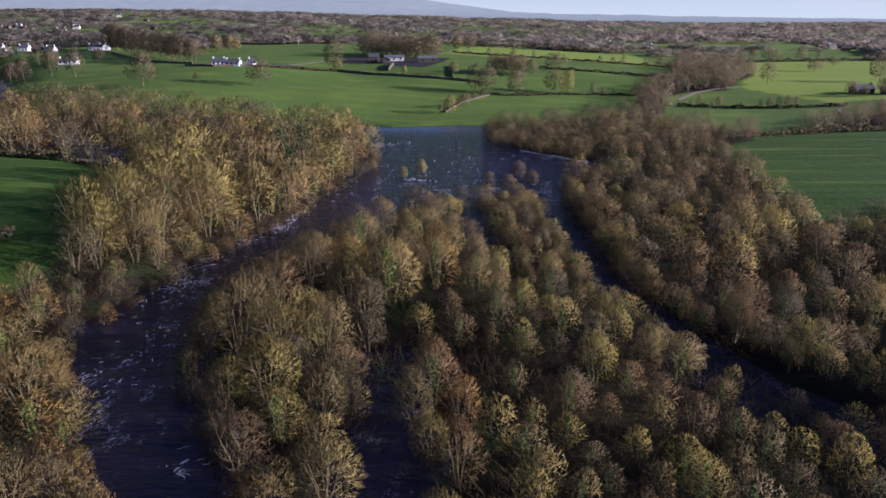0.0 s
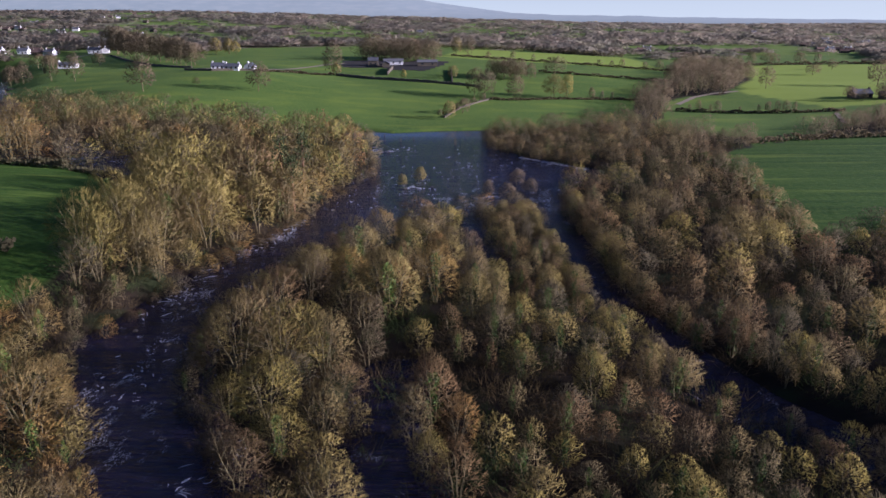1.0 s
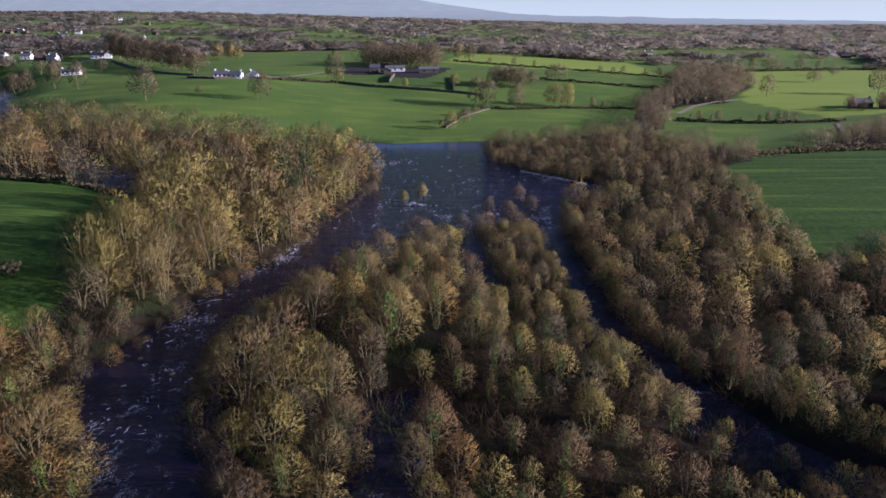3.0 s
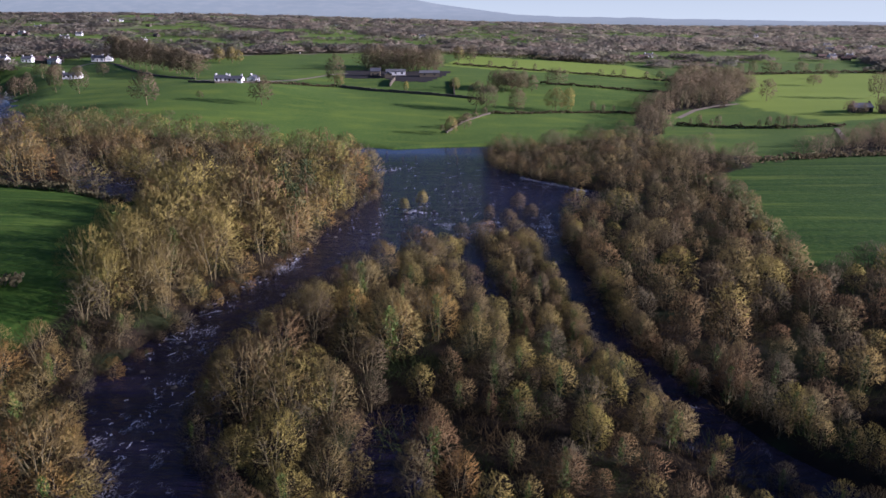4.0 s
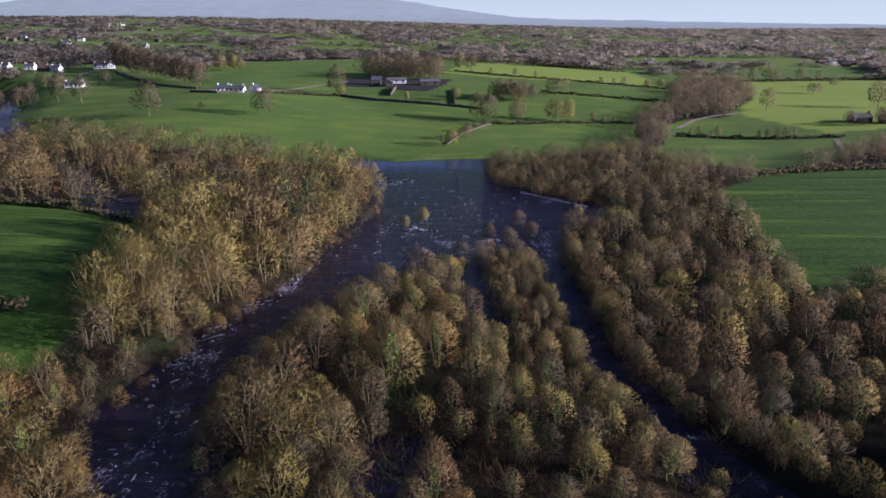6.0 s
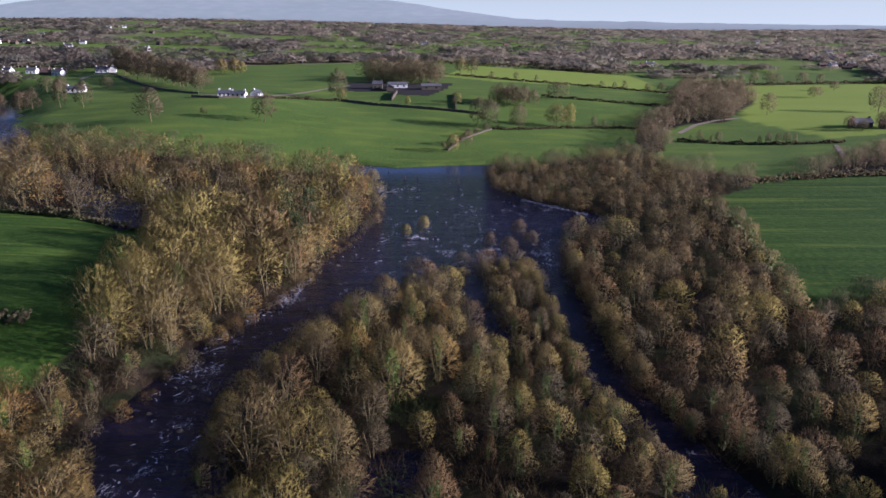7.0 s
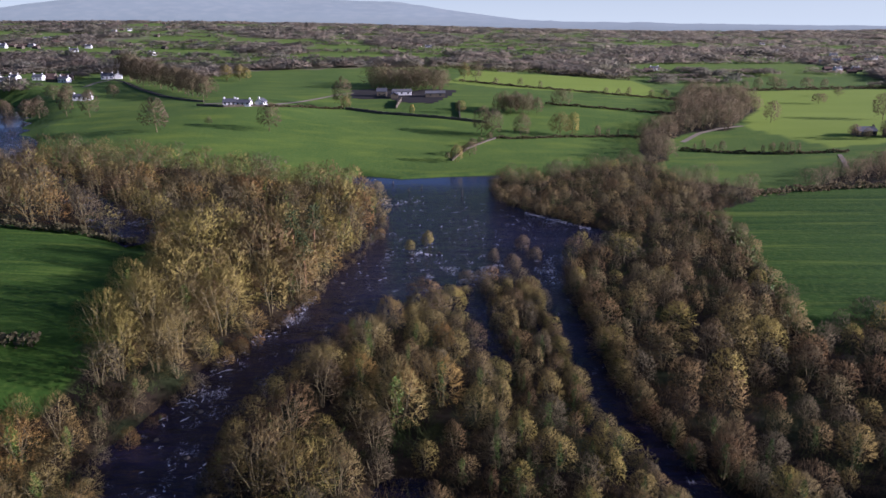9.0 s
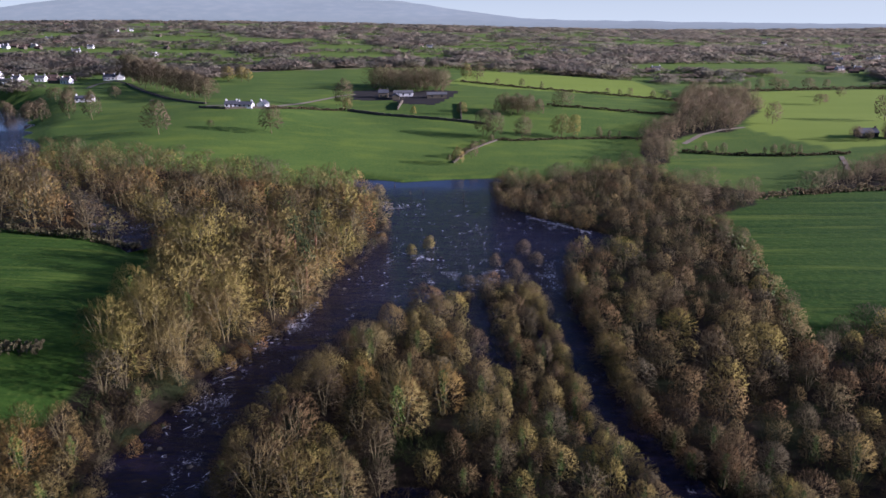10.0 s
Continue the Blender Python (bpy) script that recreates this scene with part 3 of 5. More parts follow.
    d0[:, 2] = np.where(d0[:, 2] < -0.8, -d0[:, 2], d0[:, 2])
    d0 /= np.linalg.norm(d0, axis=1)[:, None]
    at = dome(d0, 0.95 - reach * nrng.rand(n) ** 2.0)
    way = 0.75 * d0 + (0, 0, 0.22) + (fan + 0.22) * nrng.randn(n, 3)
    way *= (height * nrng.uniform(0.035, 0.085, n) * long / np.linalg.norm(way, axis=1))[:, None]
    spike(at - 0.5 * way, at + 0.5 * way, twig_width * nrng.uniform(0.7, 1.5, n), d0 / (r, r, height - heart) * r + 0.15 * nrng.randn(n, 3), 0.0)
    TV = np.concatenate(TV)
    return np.array(V), np.array(F), TV, np.arange(len(TV)).reshape(-1, 3), np.concatenate([np.concatenate(TN), np.concatenate(TL)[:, None]], 1)


def leaf_arrays(rng, centres, sizes):
    """Small four-sided leaf clumps, turned every way."""
    n = len(centres)
    u, w = rng.randn(n, 3), rng.randn(n, 3)
    u /= np.linalg.norm(u, axis=1)[:, None]
    w -= (w * u).sum(1)[:, None] * u
    w /= np.linalg.norm(w, axis=1)[:, None]
    u, w = u * sizes[:, None], w * sizes[:, None] * 0.7
    v = np.stack([centres - u, centres + w, centres + u, centres - w], 1).reshape(-1, 3)
    k = 4 * np.arange(n)[:, None]
    return v, np.concatenate([k + [[0, 1, 2]], k + [[0, 2, 3]]])


def ivy_arrays(seed, height, radius=0.17, n=520):
    """Ivy that wraps the stems and the inner boughs."""
    rng = np.random.RandomState(seed)
    z = height * (0.05 + 0.75 * rng.rand(n) ** 0.9)
    lobe = 0.7 + 0.3 * np.sin(z * 1.3 + seed)
    a, r = rng.rand(n) * 6.283, height * radius * (0.3 + 0.7 * rng.rand(n)) * lobe * (1.1 - 0.75 * z / height)
    c = np.stack([r * np.cos(a) + 0.03 * z * math.sin(seed), r * np.sin(a) + 0.03 * z * math.cos(seed), z], 1)
    return leaf_arrays(rng, c, 0.08 + 0.10 * rng.rand(n))


def scrub_arrays(seed, n=130):
    """A low tangle of stems, 2 m high and 4 m wide."""
    rng = np.random.RandomState(seed)
    a, r = rng.rand(n) * 6.283, 1.6 * np.sqrt(rng.rand(n))
    base = np.stack([r * np.cos(a), r * np.sin(a), np.zeros(n) - 0.1 + 0.9 * rng.rand(n)], 1)
    d = np.stack([np.cos(a) * 0.6 + 0.5 * rng.randn(n), np.sin(a) * 0.6 + 0.5 * rng.randn(n), 0.5 + 0.8 * rng.rand(n)], 1)
    d *= (0.7 + 0.8 * rng.rand(n))[:, None] / np.linalg.norm(d, axis=1)[:, None]
    s = np.cross(d, rng.randn(n, 3))
    s *= 0.019 / np.linalg.norm(s, axis=1)[:, None]
    return np.stack([base - s, base + s, base + d], 1).reshape(-1, 3), np.arange(3 * n).reshape(-1, 3)


def scatter(poly, gap, seed, shrink=0.5, limit=4000, tries=60000, dry=0.3):
    """Random places in a plan shape, no two nearer than gap."""
    rng = np.random.RandomState(seed)
    xs, ys = [p[0] for p in poly], [p[1] for p in poly]
    x, y = rng.uniform(min(xs), max(xs), tries), rng.uniform(min(ys), max(ys), tries)
    ok = inside(poly, x, y) & (edge_distance(poly, x, y) > shrink) & (shore(x, y) > dry) & (branch_at(x, y)[0] > 1)
    cells, out = {}, []
    for px, py in zip(x[ok], y[ok]):
        cx, cy = int(px // gap), int(py // gap)
        if all((px - qx) ** 2 + (py - qy) ** 2 >= gap * gap for i in (-1, 0, 1) for j in (-1, 0, 1) for qx, qy in cells.get((cx + i, cy + j), ())):
            cells.setdefault((cx, cy), []).append((px, py))
            out.append((float(px), float(py)))
            if len(out) >= limit:
                break
    return out


def dress(me, n):
    """The rounded mass that each twig belongs to, and which of them are paler branches."""
    n = np.asarray(n, np.float32)
    me.attributes.new("dome", "FLOAT_VECTOR", "POINT").data.foreach_set("vector", np.ascontiguousarray(n[:, :3]).ravel())
    give(me, "limb", n[:, 3])


def crown_of(v, f, n, material):
    me = mesh_of("crown", v, f, [material])
    dress(me, n)
    return me


KINDS = {
    "willow_tree": (M_TWIG_WILLOW, dict(stems=5, spread=0.46, low=0.02, fan=0.28, limb=0.75, twigs=28, twig_width=0.043), "bare olive-yellow willow with many stems, beside the river", 4),
    "alder_tree": (M_TWIG_ALDER, dict(stems=3, spread=0.41, low=0.08, twig_width=0.048, twigs=25, limb=0.9), "bare brown alder with a fine-twigged round crown", 4),
    "ash_tree": (M_TWIG_MIXED, dict(stems=3, spread=0.40, boughs=26, twigs=21, limb=1.05, fan=0.28, low=0.20, lump=0.2, reach=0.6), "bare ash with pale upright limbs in the wood", 4),
    "birch_tree": (M_TWIG_RUST, dict(stems=6, spread=0.44, low=-0.02, long=1.25, twig_width=0.042, fan=0.20, limb=0.8), "bare reddish-brown birch clump near the bank", 3),
}
LIBRARY, SMALL, LITE, FIELD = {}, {}, {}, {}
for kind, (twig_mat, shape, text, count) in KINDS.items():
    LIBRARY[kind], SMALL[kind], LITE[kind], FIELD[kind] = [], [], [], []
    for i in range(count):
        v, f, tv, tf, tn = tree_arrays(100 + 17 * i + len(kind), 10.0, **shape)
        trunk, crown = mesh_of("trunk", v, f, [M_BARK], smooth=True), crown_of(tv, tf, tn, twig_mat)
        iv, jf = ivy_arrays(i + 5, 10.0)
        LIBRARY[kind].append((trunk, crown, mesh_of("ivy", iv, jf, [M_IVY])))
        lite = dict(shape, boughs=13, subs=4, twigs=24, twig_width=0.098, long=1.0, spread=0.435, stems=min(3, shape["stems"]), low=min(0.0, shape["low"] - 0.06))
        lite_set = tree_arrays(300 + 13 * i + len(kind), 10.0, **lite) + ivy_arrays(i + 9, 10.0, n=130)
        LITE[kind].append(lite_set)
        v, f, tv, tf, tn = lite_set[:5]
        SMALL[kind].append((mesh_of("trunk", v, f, [M_BARK], smooth=True), crown_of(tv, tf, tn, twig_mat), LIBRARY[kind][-1][2]))
        v, f, tv, tf, tn = tree_arrays(500 + 13 * i + len(kind), 10.0, **dict(lite, twigs=30, twig_width=0.15, low=0.03, stems=1, spread=0.38, long=0.8, limb=0.6, lump=0.16))
        iv, jf = lite_set[5:]
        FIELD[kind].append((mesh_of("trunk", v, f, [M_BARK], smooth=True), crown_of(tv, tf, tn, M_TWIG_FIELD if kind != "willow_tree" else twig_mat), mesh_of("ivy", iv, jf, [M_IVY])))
SCRUB = [scrub_arrays(900 + i) for i in range(5)]


def plant(kind, x, y, height, rng, ivy=False, label="", group="riverside trees", wide=1.0):
    """One tree as a thing: trunk, crown and, on some, ivy."""
    shelf = (FIELD if group != "riverside trees" else LIBRARY if height > 6.6 else SMALL)[kind]
    trunk, crown, ivy_mesh = shelf[rng.randrange(len(shelf))]
    ob = new(kind)
    s = height / 10.0
    w = s * rng.uniform(0.80, 1.30) * wide * (1.06 if height < 9.5 and group == "riverside trees" else 1.0)
    ob.matrix_world = Matrix.LocRotScale((x, y, land_at(x, y)), Euler((0, 0, rng.uniform(0, 6.283))), (w, w, s))
    text = label or ("bare winter tree with green ivy climbing its stems" if ivy else KINDS[kind][2])
    tagged(ob, text, "tree", group)
    for name, me in (("trunk", trunk), ("crown", crown)) + ((("ivy", ivy_mesh),) if ivy else ()):
        new(name, me).parent = ob
    return ob


TREE_MATS = [M_BARK, M_TWIG_WILLOW, M_TWIG_ALDER, M_TWIG_MIXED, M_TWIG_RUST, M_IVY, M_SCRUB, M_TWIG_FIELD]


def join_all(name, sets, label, category):
    """Many sets of (corners, triangles, material index, tint) as one mesh."""
    off, vs, fs, ms, ts, ns = 0, [], [], [], [], []
    for v, f, m, t, *n in sets:
        vs.append(v)
        fs.append(f + off)
        ms.append(np.full(len(f), m))
        ts.append(np.full(len(v), t))
        ns.append(n[0] if n else np.zeros((len(v), 4)))
        off += len(v)
    me = mesh_of(name, np.concatenate(vs), np.concatenate(fs), TREE_MATS, np.concatenate(ms))
    give(me, "tint", np.concatenate(ts))
    dress(me, np.concatenate(ns))
    return tagged(new(name, me), label, category, kind="stuff")


def placed(v, x, y, z, a, w, s):
    turn = np.array([[math.cos(a) * w, -math.sin(a) * w, 0], [math.sin(a) * w, math.cos(a) * w, 0], [0, 0, s]])
    return v @ turn.T + (x, y, z)


def join_trees(name, places, label, seed):
    """The trees past those that can be counted, as one mesh."""
    rng = random.Random(seed)
    zs = land(np.array([p[0] for p in places]), np.array([p[1] for p in places]))
    sets = []
    for (x, y, kind, height), z in zip(places, zs):
        v, f, tv, tf, tn, iv, jf = LITE[kind][rng.randrange(len(LITE[kind]))]
        a, s = rng.uniform(0, 6.283), height / 10
        w, tint = s * rng.uniform(0.80, 1.35), rng.random()
        sets.append((placed(v, x, y, z, a, w, s), f, 0, tint))
        if y > 175 or x < -110:
            # far off: fewer twigs, each broader
            few = 3 if y > 330 else 2
            q = tv.reshape(-1, 3, 3)[::few].copy()
            q[:, :2] = (q[:, :2] - q[:, :2].mean(1)[:, None]) * (0.62 * few) + q[:, :2].mean(1)[:, None]
            tn = tn.reshape(-1, 3, 4)[::few].reshape(-1, 4)
            tv, tf = q.reshape(-1, 3), np.arange(q.shape[0] * 3).reshape(-1, 3)
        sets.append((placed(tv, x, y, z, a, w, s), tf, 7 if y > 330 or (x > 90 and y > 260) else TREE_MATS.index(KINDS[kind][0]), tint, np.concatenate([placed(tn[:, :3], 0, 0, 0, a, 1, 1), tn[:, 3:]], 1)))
        if rng.random() < 0.13:
            sets.append((placed(iv, x, y, z, a, w, s), jf, 5, tint))
    return join_all(name, sets, label, "trees")


def wood(poly, gap, seed, heights, mixture, shrink=0.5):
    rng = random.Random(seed)
    out = []
    for x, y in scatter(poly, gap, seed, shrink):
        patch = noise.noise((x * 0.035, y * 0.035, seed * 1.7))
        pick = (patch * 0.5 + 0.5) * 0.6 + rng.random() * 0.4
        kind = mixture[min(int(pick * len(mixture)), len(mixture) - 1)]
        h = rng.uniform(*heights) * (1 + 0.25 * noise.noise((x * 0.06, y * 0.06, seed + 5.0)))
        out.append((x, y, kind, h))
    return out


W, A, S, B = "willow_tree", "alder_tree", "ash_tree", "birch_tree"
# the trees that stand out: x, y, height of the top over the river, kind
LEFT_TALL = [(-63, 117, 15.5, W), (-67, 137, 16.8, W), (-70, 126, 17, W), (-67, 150, 18.4, W), (-70, 181, 19, W), (-55, 143, 12.5, B), (-63, 190, 17, S),
             (-60, 158, 16, A), (-44, 152, 14, W), (-35, 199, 12.5, W), (-51, 173, 19, A), (-58, 121, 13, W)]
ISLAND_TALL = [(-27, 99, 10.8, B), (-24, 111, 9.5, A), (-29, 86, 12.6, B), (-17, 84, 10.6, W), (-23, 84, 11, W), (-18, 130, 10, W), (-15, 143, 9, B), (-8, 159, 7.4, A),
               (-10, 104, 12, W), (-3, 111, 11, B), (7, 109, 8.6, W), (15, 102, 9, A), (19, 101, 6.8, B), (12, 131, 7.4, S), (15, 149, 7, A), (9, 83, 7, S)]
ISLAND_NEAR = [(22.5, 88.5, 8, W), (26, 84.5, 7.2, W), (6, 92.5, 9, A), (17, 69, 5.8, B), (-4.5, 69.5, 7, A), (23.5, 71.5, 6.8, S), (31, 73, 5.6, B), (7, 74, 7.2, S), (-15, 70, 6.8, W), (13.5, 73, 6.8, S)]
RIGHT_TALL = [(41, 100, 7.6, S), (48.5, 116, 11, W), (39, 150, 9.2, S), (51.5, 101, 7.4, A), (51, 82, 7, S), (80, 133, 8.6, W)]
NEAR_LEFT_TALL = [(-65, 99, 9.4, B), (-50, 71.5, 9.2, B)]


def with_tall(filler, tall, clear=4.0):
    """The trees that stand out, and the lower ones between them."""
    out = [p for p in filler if all(math.hypot(p[0] - q[0], p[1] - q[1]) > clear for q in tall)]
    return out + [(x, y, k, top + (0.9 if x < 0 else -0.6) - land_at(x, y)) for x, y, top, k in tall]


def tall_part(x, y):
    """The part of the left bank's wood with the big crowns, along the river."""
    return x > -88 and y < 252 and (x > -62 or y < 208)


left = [p for p in wood(LEFT_WOOD, 7.6, 1, (9.5, 16), [W, W, A, W, W, B, A]) if tall_part(*p[:2]) and p[1] > 113]
left += [(x, y, (W, A, B, A, A)[int(h * 7) % 5], h) for x, y, k, h in wood(LEFT_WOOD, 6.9, 61, (9, 13.5), [A]) if not tall_part(x, y)]
left += [(x, y, A, h) for x, y, k, h in wood(LEFT_WOOD, 4.5, 62, (3.5, 5.5), [A]) if y <= 113]
left += [p for p in wood(LEFT_WOOD, 6.6, 64, (6, 9.5), [W, A, W, B, A]) if tall_part(*p[:2]) and 113 < p[1] < 215]
left = with_tall(left, LEFT_TALL, 2.5)
near_left = with_tall(wood(NEAR_LEFT_WOOD, 4.8, 2, (5, 8), [B, B, W, B, B]), NEAR_LEFT_TALL)
island = [p for p in wood(ISLAND, 5.5, 3, (5, 8.5), [B, W, A, W, B, W, S]) if p[0] < 4]
island += [p for p in wood(ISLAND, 3.9, 63, (3.4, 6.8), [W, S, A, W, A, W, S]) if p[0] >= 4]
island = with_tall(island, ISLAND_TALL + ISLAND_NEAR)
island = [(x, y, k, h * 0.75 if y > 165 else h) for x, y, k, h in island]
right = with_tall(wood(RIGHT_WOOD, 5.4, 4, (4.0, 9.0), [A, S, A, A, A, W, S]), RIGHT_TALL)
# out of view on the right, trees are heightened to cast shade inward
right = [(x, y, A if y > 215 and k == W else k, h if x < 62 + 0.32 * y or y > 142 else h * (1.9 if y < 85 else 1.3)) for x, y, k, h in right if x < 112 or y > 142]
lane = wood(LANE_WOOD, 6.5, 5, (9, 13), [A, A, S, A])
far_field = wood(FAR_FIELD_WOOD, 6.0, 6, (7, 10), [S, A, W])
farm = wood(FARM_WOOD, 6.5, 7, (14, 19), [A])
def bank_row(line, gap, seed, heights, mixture):
    """Bushes that lean over the water along a bank."""
    rng, out = random.Random(seed), []
    for (ax, ay), (bx, by) in zip(line, line[1:]):
        n = max(1, round(math.hypot(bx - ax, by - ay) / gap))
        for i in range(n):
            f = (i + rng.random() * 0.8) / n
            out.append((ax + (bx - ax) * f + rng.uniform(-0.7, 0.7), ay + (by - ay) * f + rng.uniform(-0.7, 0.7), rng.choice(mixture), rng.uniform(*heights)))
    return out


left += bank_row([(-57, 94), (-53, 103), (-51, 115), (-49, 127), (-42, 145), (-37, 161), (-37, 173), (-30, 196), (-25, 228), (-30, 256), (-37, 284)], 4.0, 51, (2.5, 5), [A, A, A, B])
near_left += bank_row([(-55, 90), (-50, 79), (-44, 70), (-37, 58), (-28, 44)], 3.5, 52, (3.5, 6), [B, W, W])
island += bank_row([(9, 180), (-5, 159), (-22, 146), (-29, 128), (-37, 108), (-38, 92), (-33, 78), (-24, 64), (-17, 52)], 4.5, 53, (3, 6), [A, W, A, B])
right += bank_row([(44, 231), (26, 252), (16, 264), (14, 298), (20, 308)], 4.5, 54, (4.5, 7), [A, S, A])
right += bank_row([(45, 84), (36, 96), (32, 110), (31, 130), (30, 160), (31, 186)], 3.6, 55, (4.5, 7.5), [A, A, W, S])
island += bank_row([(31.5, 80), (26, 96), (21.8, 112), (20.8, 140), (19, 160), (16, 175)], 4.0, 56, (4, 6.5), [A, W, A, S])
right += bank_row([(43, 83), (55, 70), (95, 50)], 3.8, 57, (4.5, 7.5), [A, W, S])
island += bank_row([(40, 71), (57, 57), (86, 41)], 3.8, 58, (3.5, 6), [A, W, S])
near, rest = [], {"left_bank_wood": [], "island_wood": [], "right_bank_wood": [], "lane_wood": []}
for name, group in (("left_bank_wood", left + near_left), ("island_wood", island), ("right_bank_wood", right), ("lane_wood", lane + far_field + farm)):
    for p in group:
        (near if 42 < p[1] < (105 if p[0] > 27 else 145) and -100 < p[0] < 85 else rest[name]).append(p)
tree_rng = random.Random(77)
for x, y, kind, h in near:
    plant(kind, x, y, h, tree_rng, ivy=tree_rng.random() < (0.55 if kind == "ash_tree" else 0.2 if x < 0 else 0.45), wide=0.86 if x > -14 else 1.0)
for name, text in (("left_bank_wood", "bare winter trees crowding the river bank"), ("island_wood", "bare winter trees on the wooded island"),
                   ("right_bank_wood", "bare brown winter woodland between river and field"), ("lane_wood", "bare trees along a field lane and behind the farm")):
    join_trees(name, rest[name], text, len(name))


def build_scrub():
    """Brambles and saplings under the trees, down to the water."""
    rng = random.Random(5)
    sets = []
    for poly, gap, seed in ((LEFT_WOOD, 4.6, 21), (NEAR_LEFT_WOOD, 3.4, 22), (ISLAND, 4.0, 23), (RIGHT_WOOD, 4.6, 24)):
        spots = [p for p in scatter(poly, gap, seed, 0.0, dry=-0.3) if p[1] > 40 and -130 < p[0] < 110]
        for (x, y), z in zip(spots, land(np.array([p[0] for p in spots]), np.array([p[1] for p in spots]))):
            v, f = SCRUB[rng.randrange(len(SCRUB))]
            s = rng.uniform(0.8, 2.1)
            sets.append((placed(v, x, y, z, rng.uniform(0, 6.28), s * 1.2, s), f, 6, rng.random()))
    return join_all("undergrowth", sets, "brown brambles and saplings under the trees", "undergrowth")


build_scrub()
# ---- parts ----
def part(name, bm, material, parent, label=""):
    me = bpy.data.meshes.new(name)
    bm.to_mesh(me)
    bm.free()
    me.materials.append(material)
    ob = new(name, me)
    ob.parent = parent
    return tagged(ob, label)


def box(bm, x0, y0, z0, x1, y1, z1):
    v = [bm.verts.new((x, y, z)) for z in (z0, z1) for x, y in ((x0, y0), (x1, y0), (x1, y1), (x0, y1))]
    for f in ((0, 3, 2, 1), (4, 5, 6, 7), (0, 1, 5, 4), (1, 2, 6, 5), (2, 3, 7, 6), (3, 0, 4, 7)):
        bm.faces.new([v[i] for i in f])
    return bm


def block(*b):
    return box(bmesh.new(), *b)


def gable(length, width, eaves, ridge):
    """Walls with gable ends."""
    bm = bmesh.new()
    a, b = length / 2, width / 2
    lo = [bm.verts.new((x, y, -0.6)) for x, y in ((-a, -b), (a, -b), (a, b), (-a, b))]
    hi = [bm.verts.new((x, y, eaves)) for x, y in ((-a, -b), (a, -b), (a, b), (-a, b))]
    p, q = bm.verts.new((-a, 0, ridge)), bm.verts.new((a, 0, ridge))
    bm.faces.new((lo[0], lo[1], hi[1], hi[0]))
    bm.faces.new((lo[2], lo[3], hi[3], hi[2]))
    bm.faces.new((lo[1], lo[2], hi[2], q, hi[1]))
    bm.faces.new((lo[3], lo[0], hi[0], p, hi[3]))
    return bm


def pitched(length, width, eaves, ridge, thick=0.22, over=0.35):
    """Two roof slabs that meet at the ridge."""
    bm = bmesh.new()
    a, b = length / 2 + over, width / 2 + over
    drop = (ridge - eaves) / (width / 2) * over
    for s in (-1, 1):
        lower = [(x, s * b, eaves - drop + t) for t in (0, thick) for x in (-a, a)]
        upper = [(x, 0, ridge + t) for t in (0, thick) for x in (-a, a)]
        v = [bm.verts.new(c) for c in lower + upper]
        for f in ((0, 1, 5, 4), (2, 6, 7, 3), (0, 2, 3, 1), (0, 4, 6, 2), (1, 3, 7, 5)):
            bm.faces.new([v[i] for i in f])
    bmesh.ops.recalc_face_normals(bm, faces=bm.faces[:])
    return bm


def house(x, y, turn, length=12, width=7, eaves=2.7, ridge=5.2, walls=M_RENDER, roof=M_SLATE, windows=4, label="", name="house", chimneys=2, category="house"):
    ob = new(name)
    ob.matrix_world = pose(x, y, land_at(x, y) + 0.1, 0, 0, turn)
    tagged(ob, label or "white-rendered house with a dark slate roof", category)
    part("wall", gable(length, width, eaves, ridge), walls, ob)
    part("roof", pitched(length, width, eaves, ridge), roof, ob)
    for i in range(chimneys):
        cx = (-1, 1)[i] * (length / 2 - 0.6)
        part("chimney", block(cx - 0.45, -0.4, ridge - 0.6, cx + 0.45, 0.4, ridge + 1.1), walls, ob)
    floors = 2 if eaves > 4 else 1
    for k in range(floors):
        for i in range(windows):
            wx = -length / 2 + length * (i + 0.5) / windows
            if k == 0 and i == windows // 2 and name == "house":
                part("door", block(wx - 0.5, -width / 2 - 0.03, 0, wx + 0.5, -width / 2 + 0.1, 2.05), M_TIMBER, ob)
                continue
            w = part("window", block(wx - 0.62, -width / 2 - 0.02, 0.85 + 2.6 * k, wx + 0.62, -width / 2 + 0.1, 2.1 + 2.6 * k), M_GLASS, ob)
            part("sill", block(wx - 0.7, -width / 2 - 0.12, 0.75 + 2.6 * k, wx + 0.7, -width / 2 + 0.02, 0.85 + 2.6 * k), walls, w)
    return ob


# ---- the white cottages on the slope ----
house(-141, 436, 6, 7.5, 5.5, 2.3, 4.0, windows=3, label="white cottage with a slate roof beside the field wall")
house(-132.5, 436, -4, 9, 5, 2.1, 3.6, windows=3, label="long low white cottage with a grey roof")
house(-123.5, 442, 80, 6, 5.5, 2.3, 4.1, windows=2, label="white gabled outbuilding beside the cottages", chimneys=1)
house(-320, 650, 12, 10, 6.5, 2.8, 5.0, windows=3, label="white house with a gable at the end of the lane")
house(-312, 654, -70, 7, 6, 2.8, 5.2, windows=2, label="white gabled annexe beside the house")
house(-266, 500, 8, 12, 6, 2.3, 4.0, roof=M_SLATE, windows=4, label="pale bungalow among bare trees with a grey roof")

